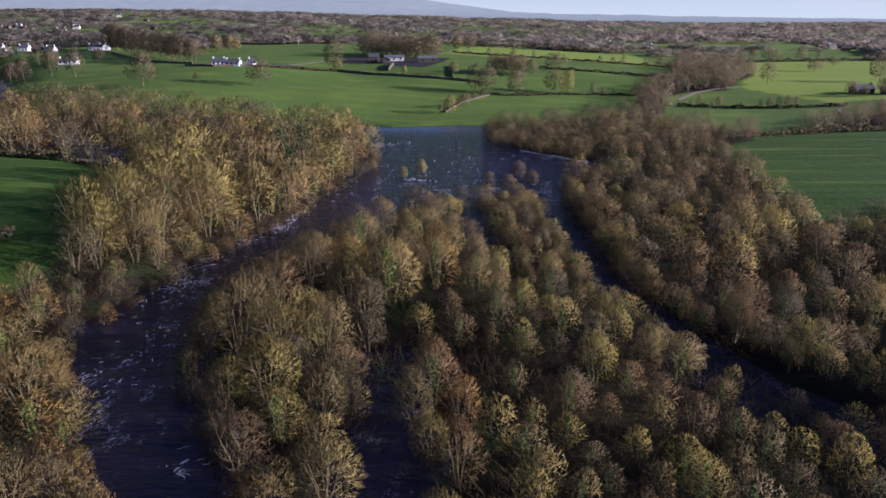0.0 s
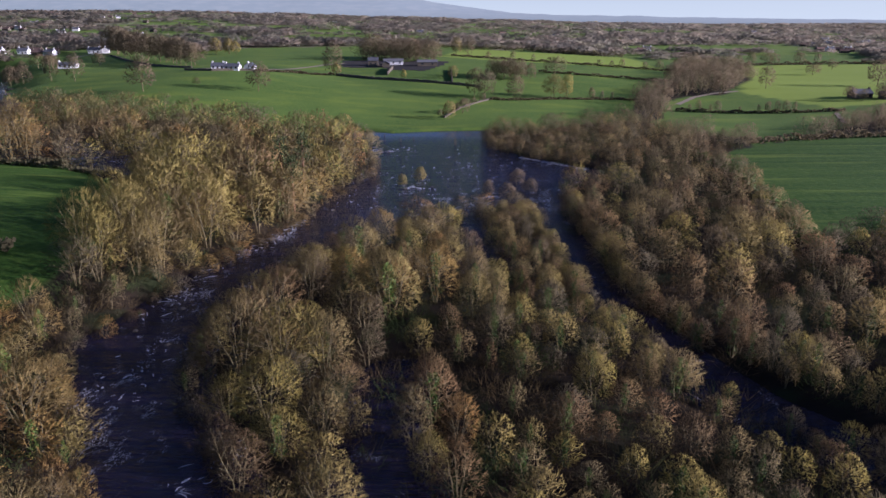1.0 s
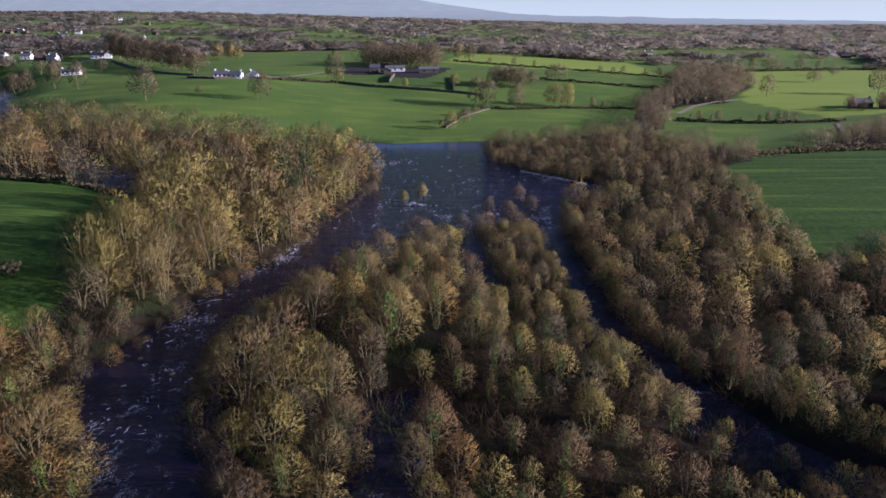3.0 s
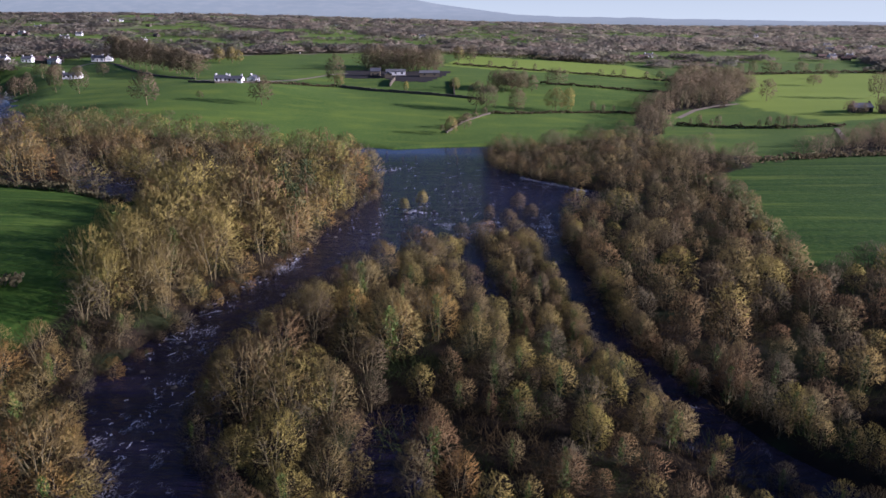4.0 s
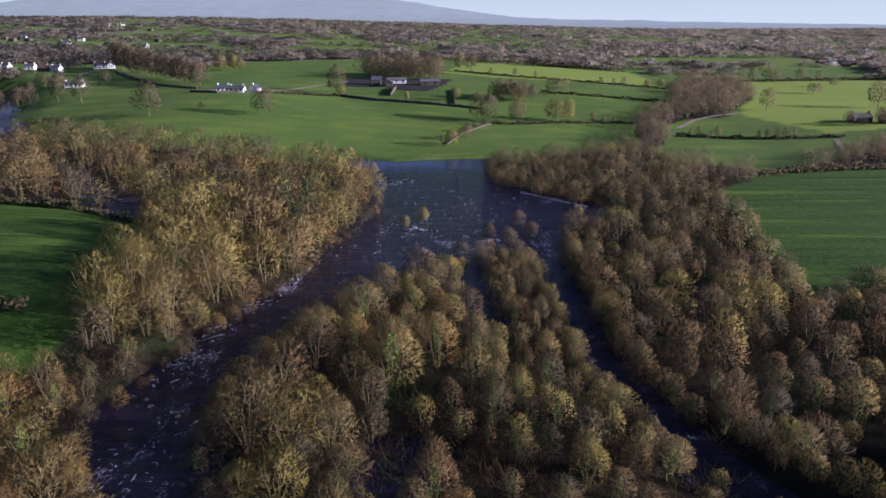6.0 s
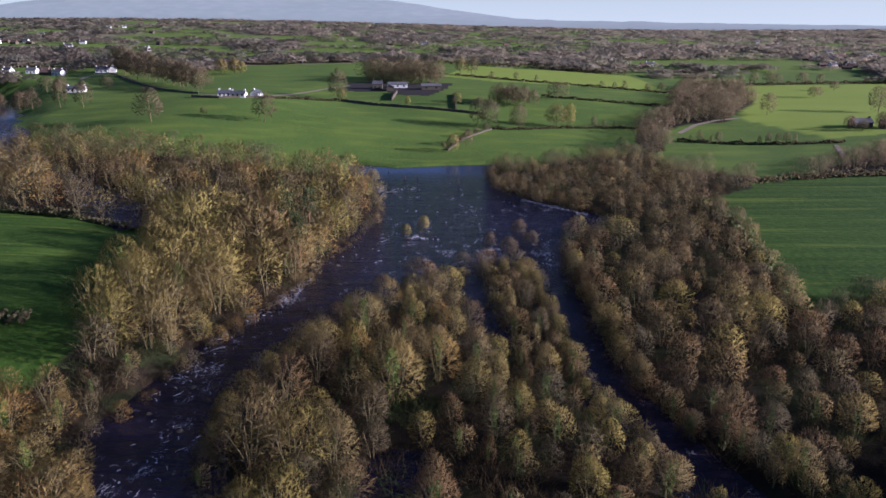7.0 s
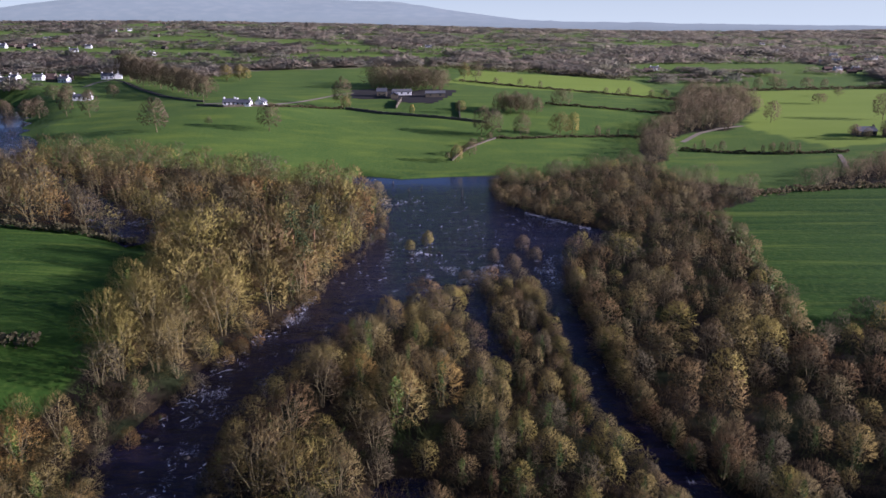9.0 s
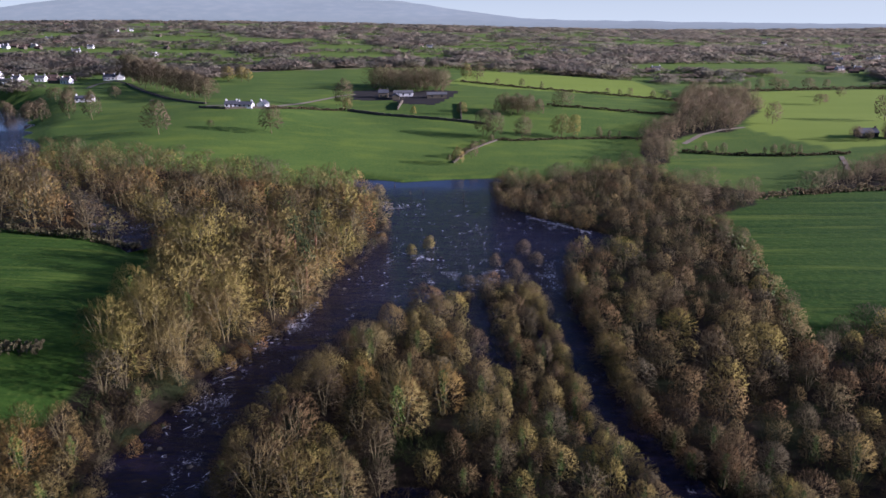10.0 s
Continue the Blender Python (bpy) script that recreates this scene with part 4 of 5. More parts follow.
# ---- farmyard ----
house(-57, 523, 4, 7, 6, 3.6, 5.6, windows=2, walls=M_STONE, name="farmhouse", label="grey stone farmhouse with a slate roof in the yard", category="house")
house(-43, 530, 3, 14, 6, 2.6, 4.0, walls=M_RENDER, roof=M_TIN, windows=3, name="barn", chimneys=0, label="long pale barn with light sheet roof", category="barn")
house(-18, 519, 4, 14, 7, 2.6, 4.0, walls=M_STONE, roof=M_TIN, windows=2, name="barn", chimneys=0, label="stone cattle shed with tan walls and tin roof", category="barn")
house(-47, 514, 94, 9, 5, 2.4, 3.8, walls=M_STONE, roof=M_SLATE, windows=2, name="barn", chimneys=0, label="small stone byre across the farmyard", category="barn")
house(231, 410, 8, 11, 6.5, 2.7, 4.8, walls=M_STONE, roof=M_SLATE, windows=3, label="grey house among trees at the field edge")
house(243, 404, -20, 8, 6, 2.4, 4.0, walls=M_STONE, roof=M_TILE, windows=2, name="shed", chimneys=0, label="brown-roofed shed beside the grey house", category="shed")


def sheet(name, poly, material, label, category, lift=0.12):
    """A flat surface laid on the land."""
    gx = np.arange(min(p[0] for p in poly), max(p[0] for p in poly) + 3, 3.0)
    gy = np.arange(min(p[1] for p in poly), max(p[1] for p in poly) + 3, 3.0)
    X, Y = np.meshgrid(gx, gy)
    Z = land(X, Y) + lift
    idx = np.arange(X.size).reshape(X.shape)
    q = np.stack([idx[:-1, :-1], idx[:-1, 1:], idx[1:, 1:], idx[1:, :-1]], -1).reshape(-1, 4)
    mid_x, mid_y = X.ravel()[q].mean(1), Y.ravel()[q].mean(1)
    q = q[inside(poly, mid_x, mid_y)]
    used, inv = np.unique(q, return_inverse=True)
    me = mesh_of(name, np.stack([X, Y, Z], -1).reshape(-1, 3)[used], inv.reshape(-1, 4), [material])
    return tagged(new(name, me), label, category, kind="structure")


sheet("farmyard", [(-78, 510), (-84, 560), (-60, 572), (-40, 552), (-24, 574), (-2, 566), (-8, 520), (-18, 484), (-40, 490), (-50, 508)], M_TARMAC, "dark tarmac and mud farmyard", "yard")


def ribbon(name, line, width, material, label, category, lift=0.14):
    """A lane along a line on the land."""
    v, f = [], []
    pts = []
    for (ax, ay), (bx, by) in zip(line, line[1:]):
        n = max(2, int(math.hypot(bx - ax, by - ay) / 5))
        pts += [(ax + (bx - ax) * i / n, ay + (by - ay) * i / n) for i in range(n)]
    pts.append(line[-1])
    for i, (x, y) in enumerate(pts):
        a, b = pts[max(0, i - 1)], pts[min(len(pts) - 1, i + 1)]
        d = Vector((b[0] - a[0], b[1] - a[1])).normalized()
        for s in (-1, 1):
            px, py = x - s * d.y * width / 2, y + s * d.x * width / 2
            v.append((px, py, land_at(px, py) + lift))
        if i:
            k = 2 * i
            f.append((k - 2, k - 1, k + 1, k))
    return tagged(new(name, mesh_of(name, v, f, [material])), label, category, kind="structure")


ribbon("lane", [(-161, 447), (-143, 446), (-118, 450), (-104, 495), (-90, 530), (-80, 540)], 3.5, M_GRAVEL, "pale gravel lane to the farm", "lane")
ribbon("lane", [(-165, 462), (-191, 487), (-212, 510), (-250, 560), (-289, 618), (-312, 642)], 4, M_TARMAC, "narrow tarmac lane below the avenue", "lane")
ribbon("lane", [(-312, 640), (-313, 612), (-306, 580)], 3.5, M_GRAVEL, "pale drive down to a gate", "lane")
ribbon("lane", [(126, 402), (142, 424), (158, 437), (176, 446)], 3.0, M_GRAVEL, "sandy track beside the trees", "lane")
ribbon("lane", [(193, 361), (187, 345), (180, 328)], 2.2, M_GRAVEL, "pale farm track through the pasture", "lane")


def stone_wall(line, height, label):
    """A field wall of single rough stones with a coping."""
    ob = new("stone_wall")
    tagged(ob, label, "wall")
    rng = random.Random(len(line) * 7 + int(line[0][0]))
    bm, cap = bmesh.new(), bmesh.new()
    for (ax, ay), (bx, by) in zip(line, line[1:]):
        length = math.hypot(bx - ax, by - ay)
        d = Vector((bx - ax, by - ay, 0)) / length
        s = Vector((-d.y, d.x, 0))
        n = max(1, int(length / 2.2))
        for i in range(n):
            p = Vector((ax, ay, 0)) + d * length * (i + 0.5) / n
            z, h, w = land_at(p.x, p.y), height * rng.uniform(0.82, 1.1), 0.32 * rng.uniform(0.9, 1.2)
            for target, z0, z1, ww in ((bm, -0.3, h, w), (cap, h, h + 0.14, w * 1.2)):
                c = [p + d * u * length / n * 0.5 + s * t * ww + Vector((0, 0, z + k + rng.uniform(-0.05, 0.05))) for k in (z0, z1) for u, t in ((-1, -1), (1, -1), (1, 1), (-1, 1))]
                v = [target.verts.new(q) for q in c]
                for f in ((0, 3, 2, 1), (4, 5, 6, 7), (0, 1, 5, 4), (1, 2, 6, 5), (2, 3, 7, 6), (3, 0, 4, 7)):
                    target.faces.new([v[i] for i in f])
    part("wall_body", bm, M_STONE, ob)
    part("coping", cap, M_STONE, ob)
    return ob


stone_wall([(-75, 466), (-49, 449), (-27, 441), (0, 433), (16, 427)], 1.4, "long grey field wall below the farm")
stone_wall([(0, 434), (-1, 490)], 1.5, "stone wall dividing two paddocks")
stone_wall([(-42, 467), (-41, 498)], 2.2, "tall sunlit stone wall running to the farmyard")
stone_wall([(-163, 440), (-143, 430), (-118, 438), (-112, 446)], 1.1, "low pale garden wall before the cottages")
stone_wall([(-4, 342), (4, 366), (13, 381), (20, 391)], 0.7, "rough stone wall beside the bushes")
stone_wall([(-165, 458), (-191, 483), (-212, 506), (-250, 556), (-289, 614)], 1.0, "low estate wall below the avenue of trees")


def hedge(line, height, width, label, per_metre=16, material=M_HEDGE):
    """A clipped-looking but ragged hedge of small leafy and twiggy bits."""
    rng = np.random.RandomState(int(abs(line[0][0] * 3 + line[0][1])) % 9999)
    cs = []
    for (ax, ay), (bx, by) in zip(line, line[1:]):
        length = math.hypot(bx - ax, by - ay)
        n = int(length * per_metre)
        f = rng.rand(n)
        dx, dy = (bx - ax) / length, (by - ay) / length
        off = (rng.rand(n) - 0.5) * width
        x, y = ax + (bx - ax) * f - dy * off, ay + (by - ay) * f + dx * off
        rag = 0.75 + 0.35 * np.sin(f * length * 0.5) * np.sin(f * length * 0.17 + 1)
        cs.append(np.stack([x, y, land(x, y) + height * rag * rng.rand(n) ** 0.6], 1))
    c = np.concatenate(cs)
    v, f = leaf_arrays(rng, c, 0.35 + 0.4 * rng.rand(len(c)))
    return tagged(new("hedge", mesh_of("hedge", v, f, [material])), label, "hedge", "field hedges")


hedge([(-1, 654), (12, 645), (54, 608), (110, 580), (168, 556)], 2.0, 2.0, "dark hedge across the upper pasture")
hedge([(58, 493), (93, 487), (157, 478)], 1.8, 2.0, "low dark hedge across the middle pasture")
hedge([(20, 391), (33, 392), (59, 401), (92, 409), (123, 413)], 1.4, 1.6, "low hedge along the lower pasture")
hedge([(-20, 830), (15, 805), (111, 772), (172, 735)], 5.0, 5.0, "tall dark hedge at the back of the top field")
hedge([(119, 382), (128, 378), (144, 372), (170, 366), (200, 366)], 1.8, 2.0, "dark hedge with stumpy saplings between two fields")
hedge([(240, 640), (295, 652), (351, 662), (420, 668)], 3.0, 3.0, "hedge at the back of the sunny pasture")
hedge([(-118, 437), (-98, 455), (-76, 466)], 1.6, 2.0, "dark hedge below the lane")
hedge([(-112, 121), (-100, 124), (-84, 127)], 3.0, 4.0, "dark scrubby hedge along the small field")
hedge([(-143, 208), (-117, 203), (-96, 198)], 2.5, 3.0, "shaded hedge between meadow and wood")
hedge([(112, 272), (131, 279), (160, 285), (200, 288)], 3.0, 4.0, "dark hedge at the far side of the ploughed field")
hedge([(85, 240), (86, 218), (80, 175), (74, 140)], 2.5, 3.0, "ivy-green hedge between wood and field", material=M_IVY)

# ---- trees in the fields ----
field_rng = random.Random(31)
for x, y, h, kind, wide, text in (
        (-102, 377, 14, S, 1.0, "lone bare oak in the pasture"), (-160, 370, 16, A, 1.0, "lone round-crowned bare tree in the pasture"),
        (-223, 424, 15, B, 0.9, "reddish bare parkland tree"), (-242, 433, 15, B, 0.9, "reddish bare parkland tree"), (-267, 446, 14, B, 1.0, "bare parkland tree by the pond"),
        (-285, 462, 13, A, 1.0, "bare parkland tree by the pond"), (-137, 384, 4.5, S, 1.4, "low broken tree lying in the pasture"), (-78, 470, 18, A, 1.0, "tall bare tree at the farm lane"),
        (-74, 464, 9, W, 1.0, "small bare tree beside the farm wall"), (68, 485, 11, S, 1.4, "spreading bare oak on the hedge line"),
        (57, 404, 12, W, 1.0, "pale bare poplar beside the hedge"), (64, 404, 12, W, 0.9, "pale bare poplar beside the hedge"), (79, 408, 7, A, 1.0, "small bare tree on the hedge"),
        (34, 395, 12, A, 1.0, "bare tree at the pasture corner"), (18, 394, 14, A, 0.9, "tall bare tree at the pasture corner"), (12, 398, 15, S, 0.8, "tall ivy-clad tree at the corner"),
        (-2, 339, 9, W, 1.1, "round olive bush beside the wall"), (5, 352, 8, A, 1.0, "bare bush beside the wall"), (198, 458, 13, A, 0.8, "dense conical tree in the sunny pasture"),
        (274, 555, 9, S, 1.6, "spreading bare oak in the sunny pasture"), (313, 603, 9, S, 1.5, "spreading bare oak in the sunny pasture"), (275, 470, 15, S, 1.1, "bare tree at the pasture edge"),
        (0, 452, 9, W, 1.0, "bare tree at the paddock corner"), (-30, 446, 7, W, 0.9, "small olive tree below the farm"), (14, 660, 16, S, 1.0, "bare tree at the wood's end"), (4, 672, 15, W, 0.9, "pale bare tree at the wood's end")):
    plant(kind, x, y, h * (1.15 if h > 10 else 1.0), field_rng, label=text, group="field trees", wide=wide, ivy="ivy" in text)
for x, y in ((24, 457), (28, 460), (32, 455), (36, 459), (40, 455), (44, 460), (49, 458), (30, 466), (37, 467), (44, 467)):
    plant(A, x, y, field_rng.uniform(10, 14), field_rng, label="bare tree of a small copse in the pasture", group="copse")
for i in range(24):
    f = i / 23
    x, y = -305 + f * 135 + field_rng.uniform(-4, 4), 648 - f * 168 + field_rng.uniform(-5, 8)
    plant(A, x, y, 24 - 7 * f + field_rng.uniform(-1.5, 1.5), field_rng, label="tall bare tree of an estate avenue", group="avenue trees", wide=1.0)
for x, y in ((-203, 625), (-194, 632), (-186, 626), (-196, 640)):
    plant(W, x, y, field_rng.uniform(12, 15), field_rng, label="pale bare tree of a hilltop clump", group="hilltop clump", wide=1.1)
for x, y in ((31, 633), (51, 618), (67, 607), (116, 577), (126, 577), (134, 576), (151, 572), (161, 568)):
    plant(A, x, y, field_rng.uniform(5, 8), field_rng, label="small dark tree growing in a hedge", group="hedgerow trees", ivy=True)
for x, y in ((126, 381), (130, 379), (136, 378), (139, 376), (158, 370), (162, 369), (167, 369), (171, 368), (175, 367), (149, 372), (85, 409), (91, 410), (106, 412), (113, 413)):
    plant(A, x, y, field_rng.uniform(3.5, 7.5), field_rng, label="ivy-dark sapling growing in a hedge", group="hedgerow trees", ivy=True, wide=0.7)
for x, y in ((266, 652), (281, 655), (289, 657), (312, 658), (252, 646), (330, 663)):
    plant(S, x, y, field_rng.uniform(9, 13), field_rng, label="bare tree behind the sunny pasture", group="hedgerow trees")

for x, y, h in ((2, 358, 4), (7, 370, 5), (11, 377, 4), (16, 385, 5), (-6, 344, 4), (222, 404, 8), (-275, 494, 10), (-258, 493, 9), (-290, 505, 11), (-300, 492, 12), (-250, 512, 10), (-282, 510, 11), (-310, 480, 12), (-318, 470, 11), (-325, 500, 12), (-302, 440, 7), (-296, 436, 6), (226, 398, 7), (238, 398, 9), (248, 410, 10), (252, 402, 9), (244, 412, 9)):
    plant(A if x < 100 else S, x, y, h, field_rng, label="bare bush growing along a field boundary", group="boundary bushes", wide=1.2)

# ---- bushes standing in the river ----
for x, y, h, kind in ((-15, 205, 4.5, W), (-10, 211, 5.5, W), (10, 195, 5, A), (19, 205, 6, A), (15, 187, 6, A), (2, 176, 5, A), (-6, 161, 5.5, S), (22, 196, 5, A), (-33, 262, 5, W), (-34, 283, 6, W)):
    ob = plant(kind, x, y, h, field_rng, label="bare flooded bush standing in the river", group="flooded bushes", wide=1.1)
    ob.location.z = max(ob.location.z, -0.7)


# ---- pines in the left bank wood ----
def pine(x, y, height, seed):
    rng = np.random.RandomState(seed)
    ob = new("pine_tree")
    ob.matrix_world = pose(x, y, land_at(x, y), 0, 0, seed * 40)
    tagged(ob, "dark evergreen pine with an orange-brown trunk among bare trees", "tree", "pines")
    V, F = [], []
    tube(V, F, [Vector((0, 0, -0.5)), Vector((0.1, 0, height * 0.5)), Vector((0.2, 0.1, height * 0.95))], [0.32, 0.24, 0.06], 7)
    for k in range(9):
        a, z = k * 2.4, height * (0.55 + 0.045 * k)
        tube(V, F, [Vector((0.1, 0, z)), Vector((math.cos(a) * 2.4, math.sin(a) * 2.4, z + 0.9))], [0.09, 0.03], 3)
    new("trunk", mesh_of("trunk", V, F, [M_PINE_BARK], smooth=True)).parent = ob
    cs = []
    for k in range(11):
        a, z, far = k * 2.4, height * (0.56 + 0.042 * k), 2.6 * (1 - 0.07 * k)
        c = rng.randn(70, 3) * (0.75, 0.75, 0.40) + (math.cos(a) * far * 0.75, math.sin(a) * far * 0.75, z + 0.7)
        cs.append(c)
    c = np.concatenate(cs)
    v, f = leaf_arrays(rng, c, 0.16 + 0.16 * rng.rand(len(c)))
    new("crown", mesh_of("crown", v, f, [M_PINE])).parent = ob


pine(-41, 190, 16, 1)
pine(-46, 186, 15, 2)
pine(-40, 172, 14, 3)

# ---- posts in the pool ----
def post(x, y, h, lean):
    ob = new("post")
    ob.matrix_world = pose(x, y, 0, lean, lean / 2, 0)
    tagged(ob, "weathered timber post standing in the river", "post", "river posts")
    V, F = [], []
    tube(V, F, [Vector((0, 0, -1.6)), Vector((0, 0, h * 0.6)), Vector((0.06, 0, h))], [0.22, 0.2, 0.15], 8)
    new("shaft", mesh_of("shaft", V, F, [M_TIMBER])).parent = ob
    V, F = [], []
    tube(V, F, [Vector((0.06, 0, h)), Vector((0.06, 0, h + 0.1))], [0.19, 0.12], 8)
    new("cap", mesh_of("cap", V, F, [M_TIMBER])).parent = ob


post(1, 278, 3.0, 4)
post(-21, 286, 1.4, -8)
post(-16, 290, 1.2, 6)
post(-29, 301, 1.0, 5)


# ---- foam and rocks where the river breaks ----
def rock(x, y, s, seed):
    bm = bmesh.new()
    bmesh.ops.create_icosphere(bm, subdivisions=2, radius=s)
    for v in bm.verts:
        v.co *= 0.8 + 0.35 * noise.noise(v.co * (1.3 / s) + Vector((seed, 0, 0)))
        v.co.z *= 0.6
    me = bpy.data.meshes.new("rock")
    bm.to_mesh(me)
    bm.free()
    me.materials.append(M_STONE)
    ob = new("rock", me)
    ob.location = (x, y, -0.25 * s)
    tagged(ob, "wet grey boulder breaking the river", "rock", "river rocks")


rock_rng = random.Random(4)
for x, y in ((26, 249), (30, 245), (36, 238), (41, 231), (-14, 201), (-6, 203), (9, 191), (-28, 268), (-24, 262), (-33, 272), (4, 182), (-31, 176), (-46, 110), (-43, 96), (-50, 101)):
    rock(x, y, rock_rng.uniform(0.5, 1.0), rock_rng.uniform(0, 50))


def white_water(lines, seed):
    """Thin curling streaks of foam where the water breaks, strewn along lines."""
    rng = random.Random(seed)
    v, f = [], []
    for ax, ay, bx, by, wide, count in lines:
        turn = math.atan2(by - ay, bx - ax)
        for i in range(count):
            u, off = rng.random(), rng.gauss(0, wide / 2)
            x, y = ax + (bx - ax) * u - math.sin(turn) * off, ay + (by - ay) * u + math.cos(turn) * off
            a, bend = (turn if wide < 10 else 0.0) + rng.gauss(0, 0.5), rng.gauss(0, 0.5)
            n, step, thick = rng.randint(4, 8), rng.uniform(0.12, 0.34), rng.choice((0.05, 0.07, 0.09, 0.16)) * (2.4 if wide < 1.3 else 1.0)
            for k in range(n):
                t = thick * math.sin(math.pi * (k + 0.4) / n) * rng.uniform(0.4, 1.3)
                v += [(x - math.sin(a) * t, y + math.cos(a) * t, 0.02), (x, y, 0.03 + 0.2 * t), (x + math.sin(a) * t, y - math.cos(a) * t, 0.02)]
                if k:
                    q = len(v) - 6
                    for s in (0, 1):
                        f += [(q + s, q + s + 1, q + s + 4), (q + s, q + s + 4, q + s + 3)]
                a += bend + rng.gauss(0, 0.25)
                x, y = x + step * math.cos(a), y + step * math.sin(a)
    me = mesh_of("white_water", v, f, [M_FOAM], smooth=True)
    return tagged(new("white_water", me), "broken white foam on the rapids", "foam", kind="stuff")


white_water([(24, 251, 44, 229, 1.2, 150), (-36, 270, -26, 262, 3.0, 40), (-40, 150, -36, 166, 1.6, 60), (-46, 134, -40, 150, 2.2, 40), (-50, 104, -46, 132, 3.5, 50), (-48, 76, -40, 96, 7.0, 50),
             (-16, 202, -5, 201, 1.0, 22), (5, 188, 12, 191, 1.6, 26), (0, 176, 8, 184, 3.0, 40), (24, 176, 27, 200, 2.5, 40), (-30, 180, 10, 240, 16.0, 70), (-34, 262, -14, 268, 4.0, 40), (-28, 60, -24, 74, 3.0, 20), (-33, 205, -29, 225, 2.0, 16)], 3)


# ---- villages: white houses among the trees ----
model = house(-392, 612, 5, 11, 6.5, 2.5, 4.6, windows=3, label="white bungalow with a dark roof among bare trees")
model["group"] = "village houses"
model_two = house(-343, 619, -12, 9, 6, 3.0, 5.0, windows=3, label="two-storey pale house with a slate roof")
model_two["group"] = "village houses"
model_three = house(-352, 640, 14, 10, 6, 2.6, 4.6, windows=3, walls=M_STONE, roof=M_TILE, label="grey-brown village house with a tiled roof")
model_three["group"] = "village houses"
house_rng = random.Random(12)
spots = [(-372, 650), (-430, 660), (-455, 680), (-355, 622), (-441, 698), (-441, 712), (-425, 690), (-667, 1055), (-639, 1050), (-619, 1055), (-557, 1085), (-172, 793), (-284, 1781), (-236, 1514),
         (-73, 1301), (-56, 1270), (-110, 1218), (86, 1267), (115, 887), (172, 1226), (277, 1325), (280, 1290), (219, 852), (232, 877), (520, 1254), (551, 1295), (561, 1260), (500, 1017),
         (528, 1041), (450, 846), (469, 870), (478, 838), (479, 1005), (593, 1138), (622, 1112), (-417, 634), (-396, 634), (-376, 637), (-705, 1076), (-694, 1078), (-683, 1080), (-670, 1082), (-655, 1088), (-643, 1086), (-753, 1264), (-740, 1300), (-700, 1296), (-676, 1290),
         (442, 886), (451, 880), (462, 887), (474, 884), (651, 1505), (663, 1388), (640, 1420), (532, 1044), (545, 1060), (560, 1066)]
for x, y in spots:
    copy_thing(house_rng.choice((model, model_three, model_two, model_three)), pose(x, y, land_at(x, y), 0, 0, house_rng.uniform(-16, 16)))
for i in range(46):
    side = i % 2
    y = house_rng.uniform(900, 2400)
    x = y * (house_rng.uniform(-0.62, -0.38) if side else house_rng.uniform(0.40, 0.62))
    copy_thing(house_rng.choice((model, model_two, model_three, model_three)), pose(x, y, land_at(x, y), 0, 0, house_rng.uniform(-50, 50)))


# ---- woods of the plain, too far to count ----
def far_clump(seed, n=40):
    """A round, ragged crown of small twig bundles, 1 m wide and high."""
    rng = np.random.RandomState(seed)
    d = rng.randn(n, 3)
    d[:, 2] = np.abs(d[:, 2]) * 1.1 - 0.25
    d /= np.linalg.norm(d, axis=1)[:, None]
    lobe = 0.88 + 0.22 * np.sin(d[:, 0] * 5 + seed) * np.sin(d[:, 1] * 5)
    c = d * ((0.32 + 0.12 * rng.rand(n)) * lobe)[:, None] * (1, 1, 1.15) + (0, 0, 0.48)
    way = 0.6 * d + (0, 0, 0.6) + 0.5 * rng.randn(n, 3)
    way *= (0.12 if n > 50 else 0.14) / np.linalg.norm(way, axis=1)[:, None]
    side = np.cross(way, rng.randn(n, 3))
    side *= (0.032 if n > 50 else 0.048) / np.linalg.norm(side, axis=1)[:, None]
    return np.stack([c - side - way, c + side - way, c + way], 1).reshape(-1, 3), np.arange(3 * n).reshape(-1, 3), np.repeat(0.35 * d + (0.15, -0.2, 0.9), 3, 0)


CLUMPS, THIN_CLUMPS = [far_clump(70 + i, 110) for i in range(6)], [far_clump(90 + i, 40) for i in range(6)]
def hedgerow_places(rng, y0, y1):
    """Tree places along the far field boundaries."""
    out = []
    y = y0
    while y < y1:
        gap = y * rng.uniform(0.075, 0.135)
        x, tilt, wave = -0.78 * y, rng.uniform(-0.10, 0.10), rng.uniform(0, 6)
        while x < 0.78 * y:
            step = y * rng.uniform(0.006, 0.014)
            x += step
            if noise.noise((x * 0.008, y * 0.01, 9.0)) > -0.32:
                out.append((x, y + tilt * x + 0.02 * y * math.sin(x * 0.006 + wave)))
        x = -0.78 * y + rng.uniform(0, 100)
        while x < 0.78 * y:
            x += y * rng.uniform(0.10, 0.26)
            n, slant = int(gap / (0.013 * y)), rng.uniform(-0.5, 0.5)
            out += [(x + slant * gap * k / n, y + tilt * x + gap * (k + rng.uniform(0, 0.6)) / n) for k in range(n)]
        y += gap
    return out


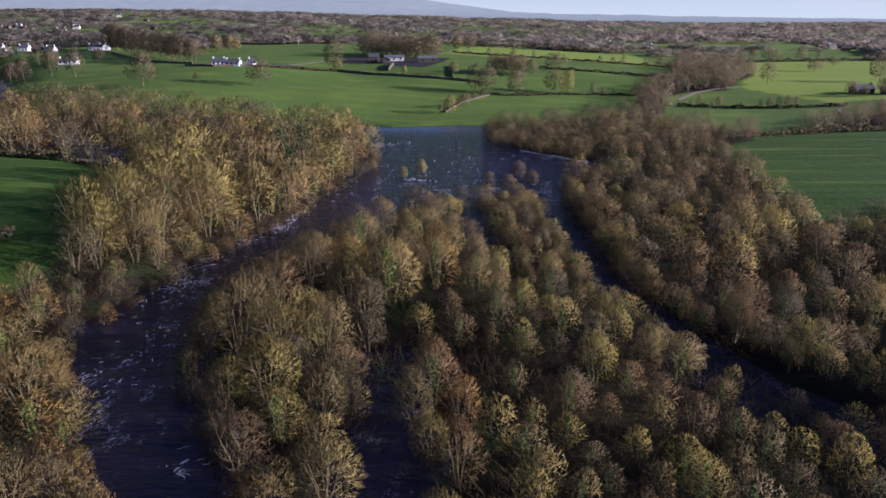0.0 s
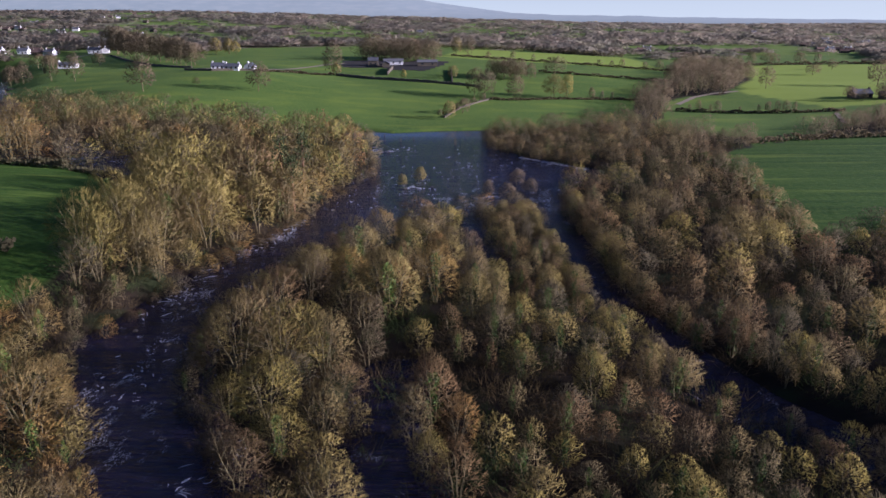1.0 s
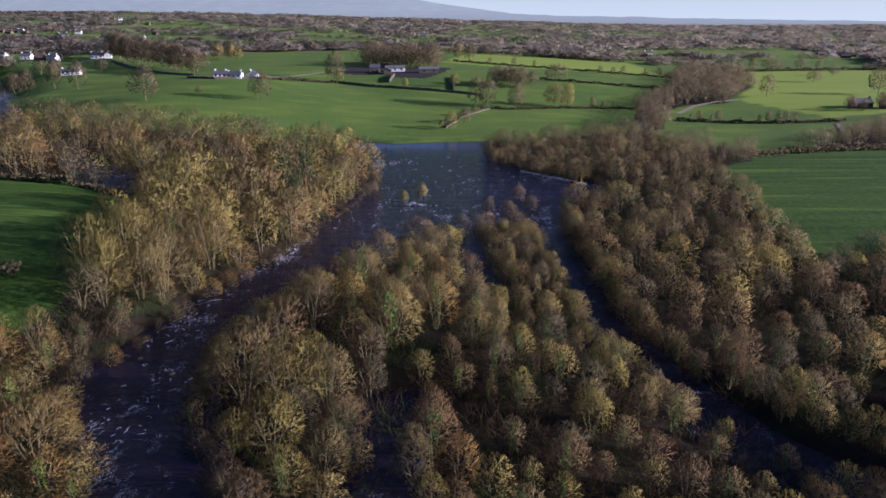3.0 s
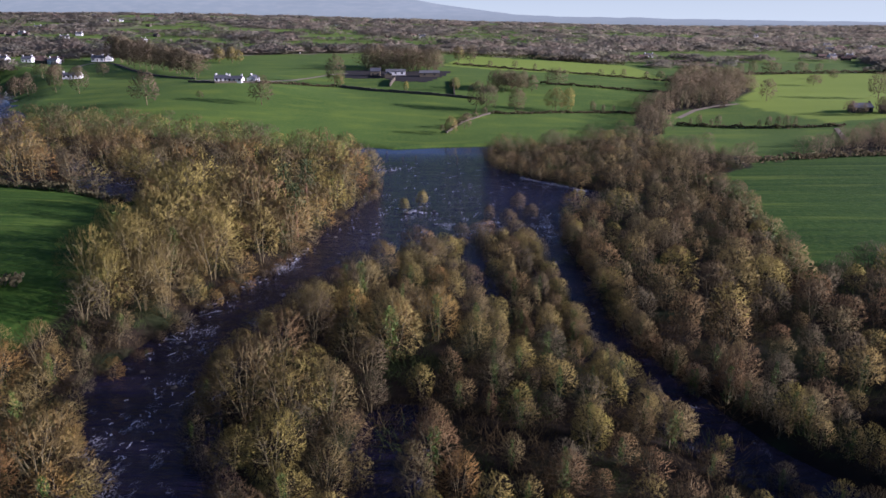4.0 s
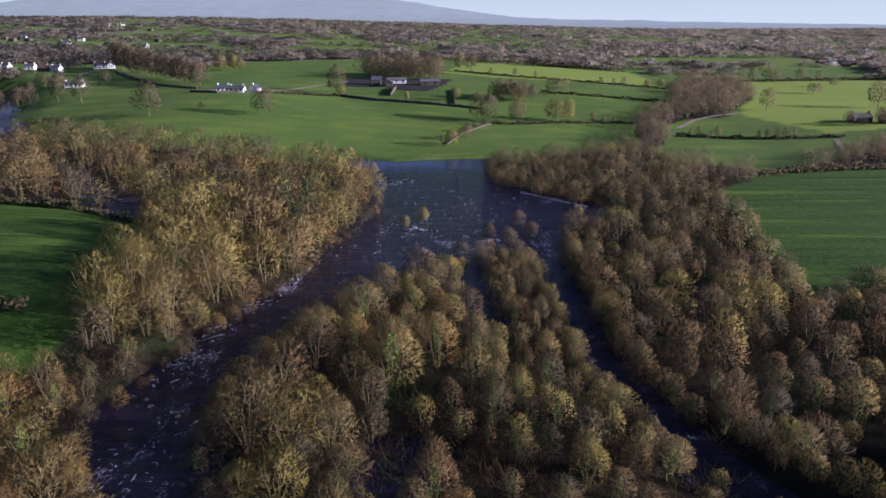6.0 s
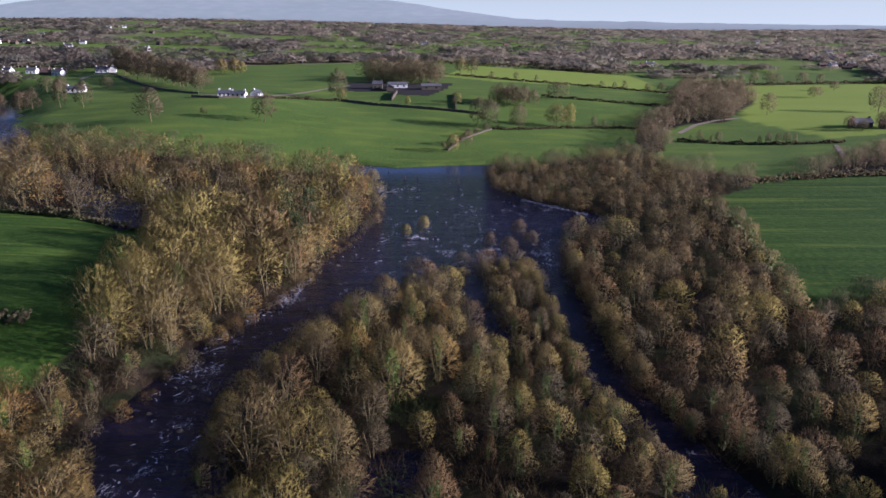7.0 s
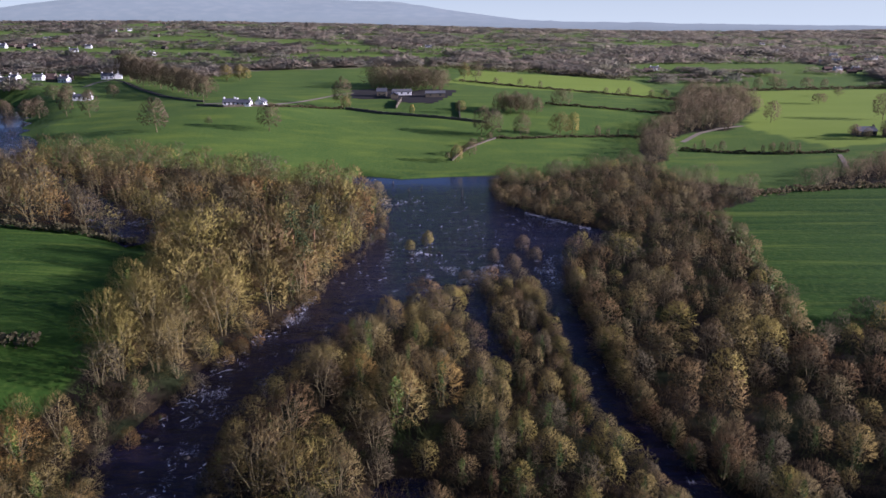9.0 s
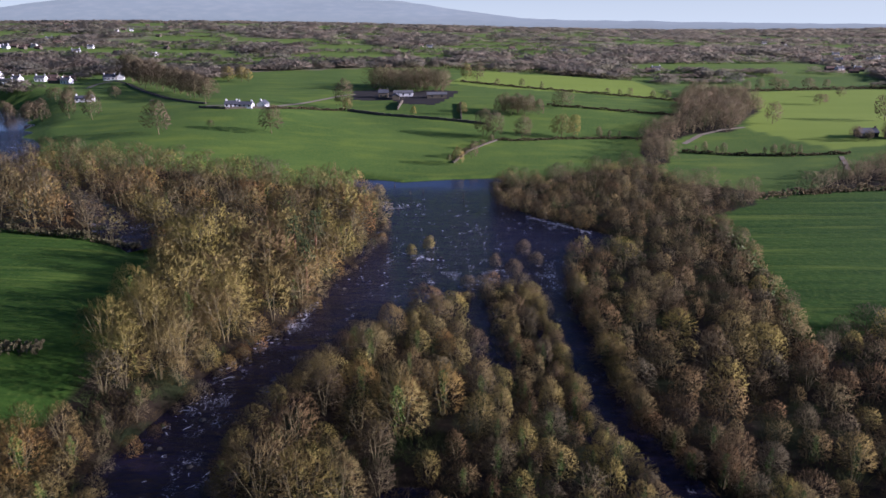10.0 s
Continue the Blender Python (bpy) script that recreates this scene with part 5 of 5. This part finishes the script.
def build_far_woods():
    rng, nrng = random.Random(8), np.random.RandomState(8)
    spots = [(x, y, 1.0) for x, y in hedgerow_places(rng, 690, 4200)]
    for y0, y1, step in ((470, 900, 10.0), (900, 1500, 15.0), (1500, 2600, 26.0), (2600, 4200, 46.0)):
        n = int((y1 - y0) * (y0 + y1) * 0.78 / step ** 2)
        ys = y0 + (y1 - y0) * nrng.rand(n)
        xs = (nrng.rand(n) - 0.5) * 1.56 * ys
        for x, y in zip(xs, ys):
            if far_patch(x, y) > 0.09:
                spots.append((x, y, 1.15))
    x, y, grow = (np.array(v) for v in zip(*spots))
    keep = np.ones(len(x), bool)
    for poly in OPEN + WOODS:
        keep &= ~inside(poly, x, y)
    keep &= branch_at(x, y)[0] > 6
    keep &= (y > 690) | (x < -345) | ((x > 250) & (y > 640)) | ((x < -215) & (y > 560) & (y > 720 + (x + 305) * -1.2))
    x, y, grow = x[keep], y[keep], grow[keep]
    z = land(x, y)
    off, vs, fs, ts, ns = 0, [], [], [], []
    for px, py, pz, g in zip(x, y, z, grow):
        size = rng.uniform(0.55, 1.1) if rng.random() < 0.7 else rng.uniform(1.1, 1.7)
        h = g * (5.4 + 0.0005 * py) * size
        w = g * (10.0 + 0.0120 * py) * (0.5 + 0.5 * size) * rng.uniform(0.85, 1.2)
        v, f, dome = (CLUMPS if py < 880 else THIN_CLUMPS)[rng.randrange(6)]
        a = rng.uniform(0, 6.28)
        vs.append(placed(v, px, py, pz - 0.1 * h, a, w * 1.15, h))
        ns.append(placed(dome, 0, 0, 0, a, 1, 1))
        fs.append(f + off)
        ts.append(np.full(len(v), rng.random()))
        off += len(v)
    me = mesh_of("distant_woods", np.concatenate(vs), np.concatenate(fs), [M_TWIG_HAZY])
    give(me, "tint", np.concatenate(ts))
    dome = np.concatenate(ns)
    dress(me, np.concatenate([dome, np.zeros((len(dome), 1))], 1))
    return tagged(new("distant_woods", me), "grey-brown bare woods and hedgerows across the plain", "woods", kind="stuff")


build_far_woods()
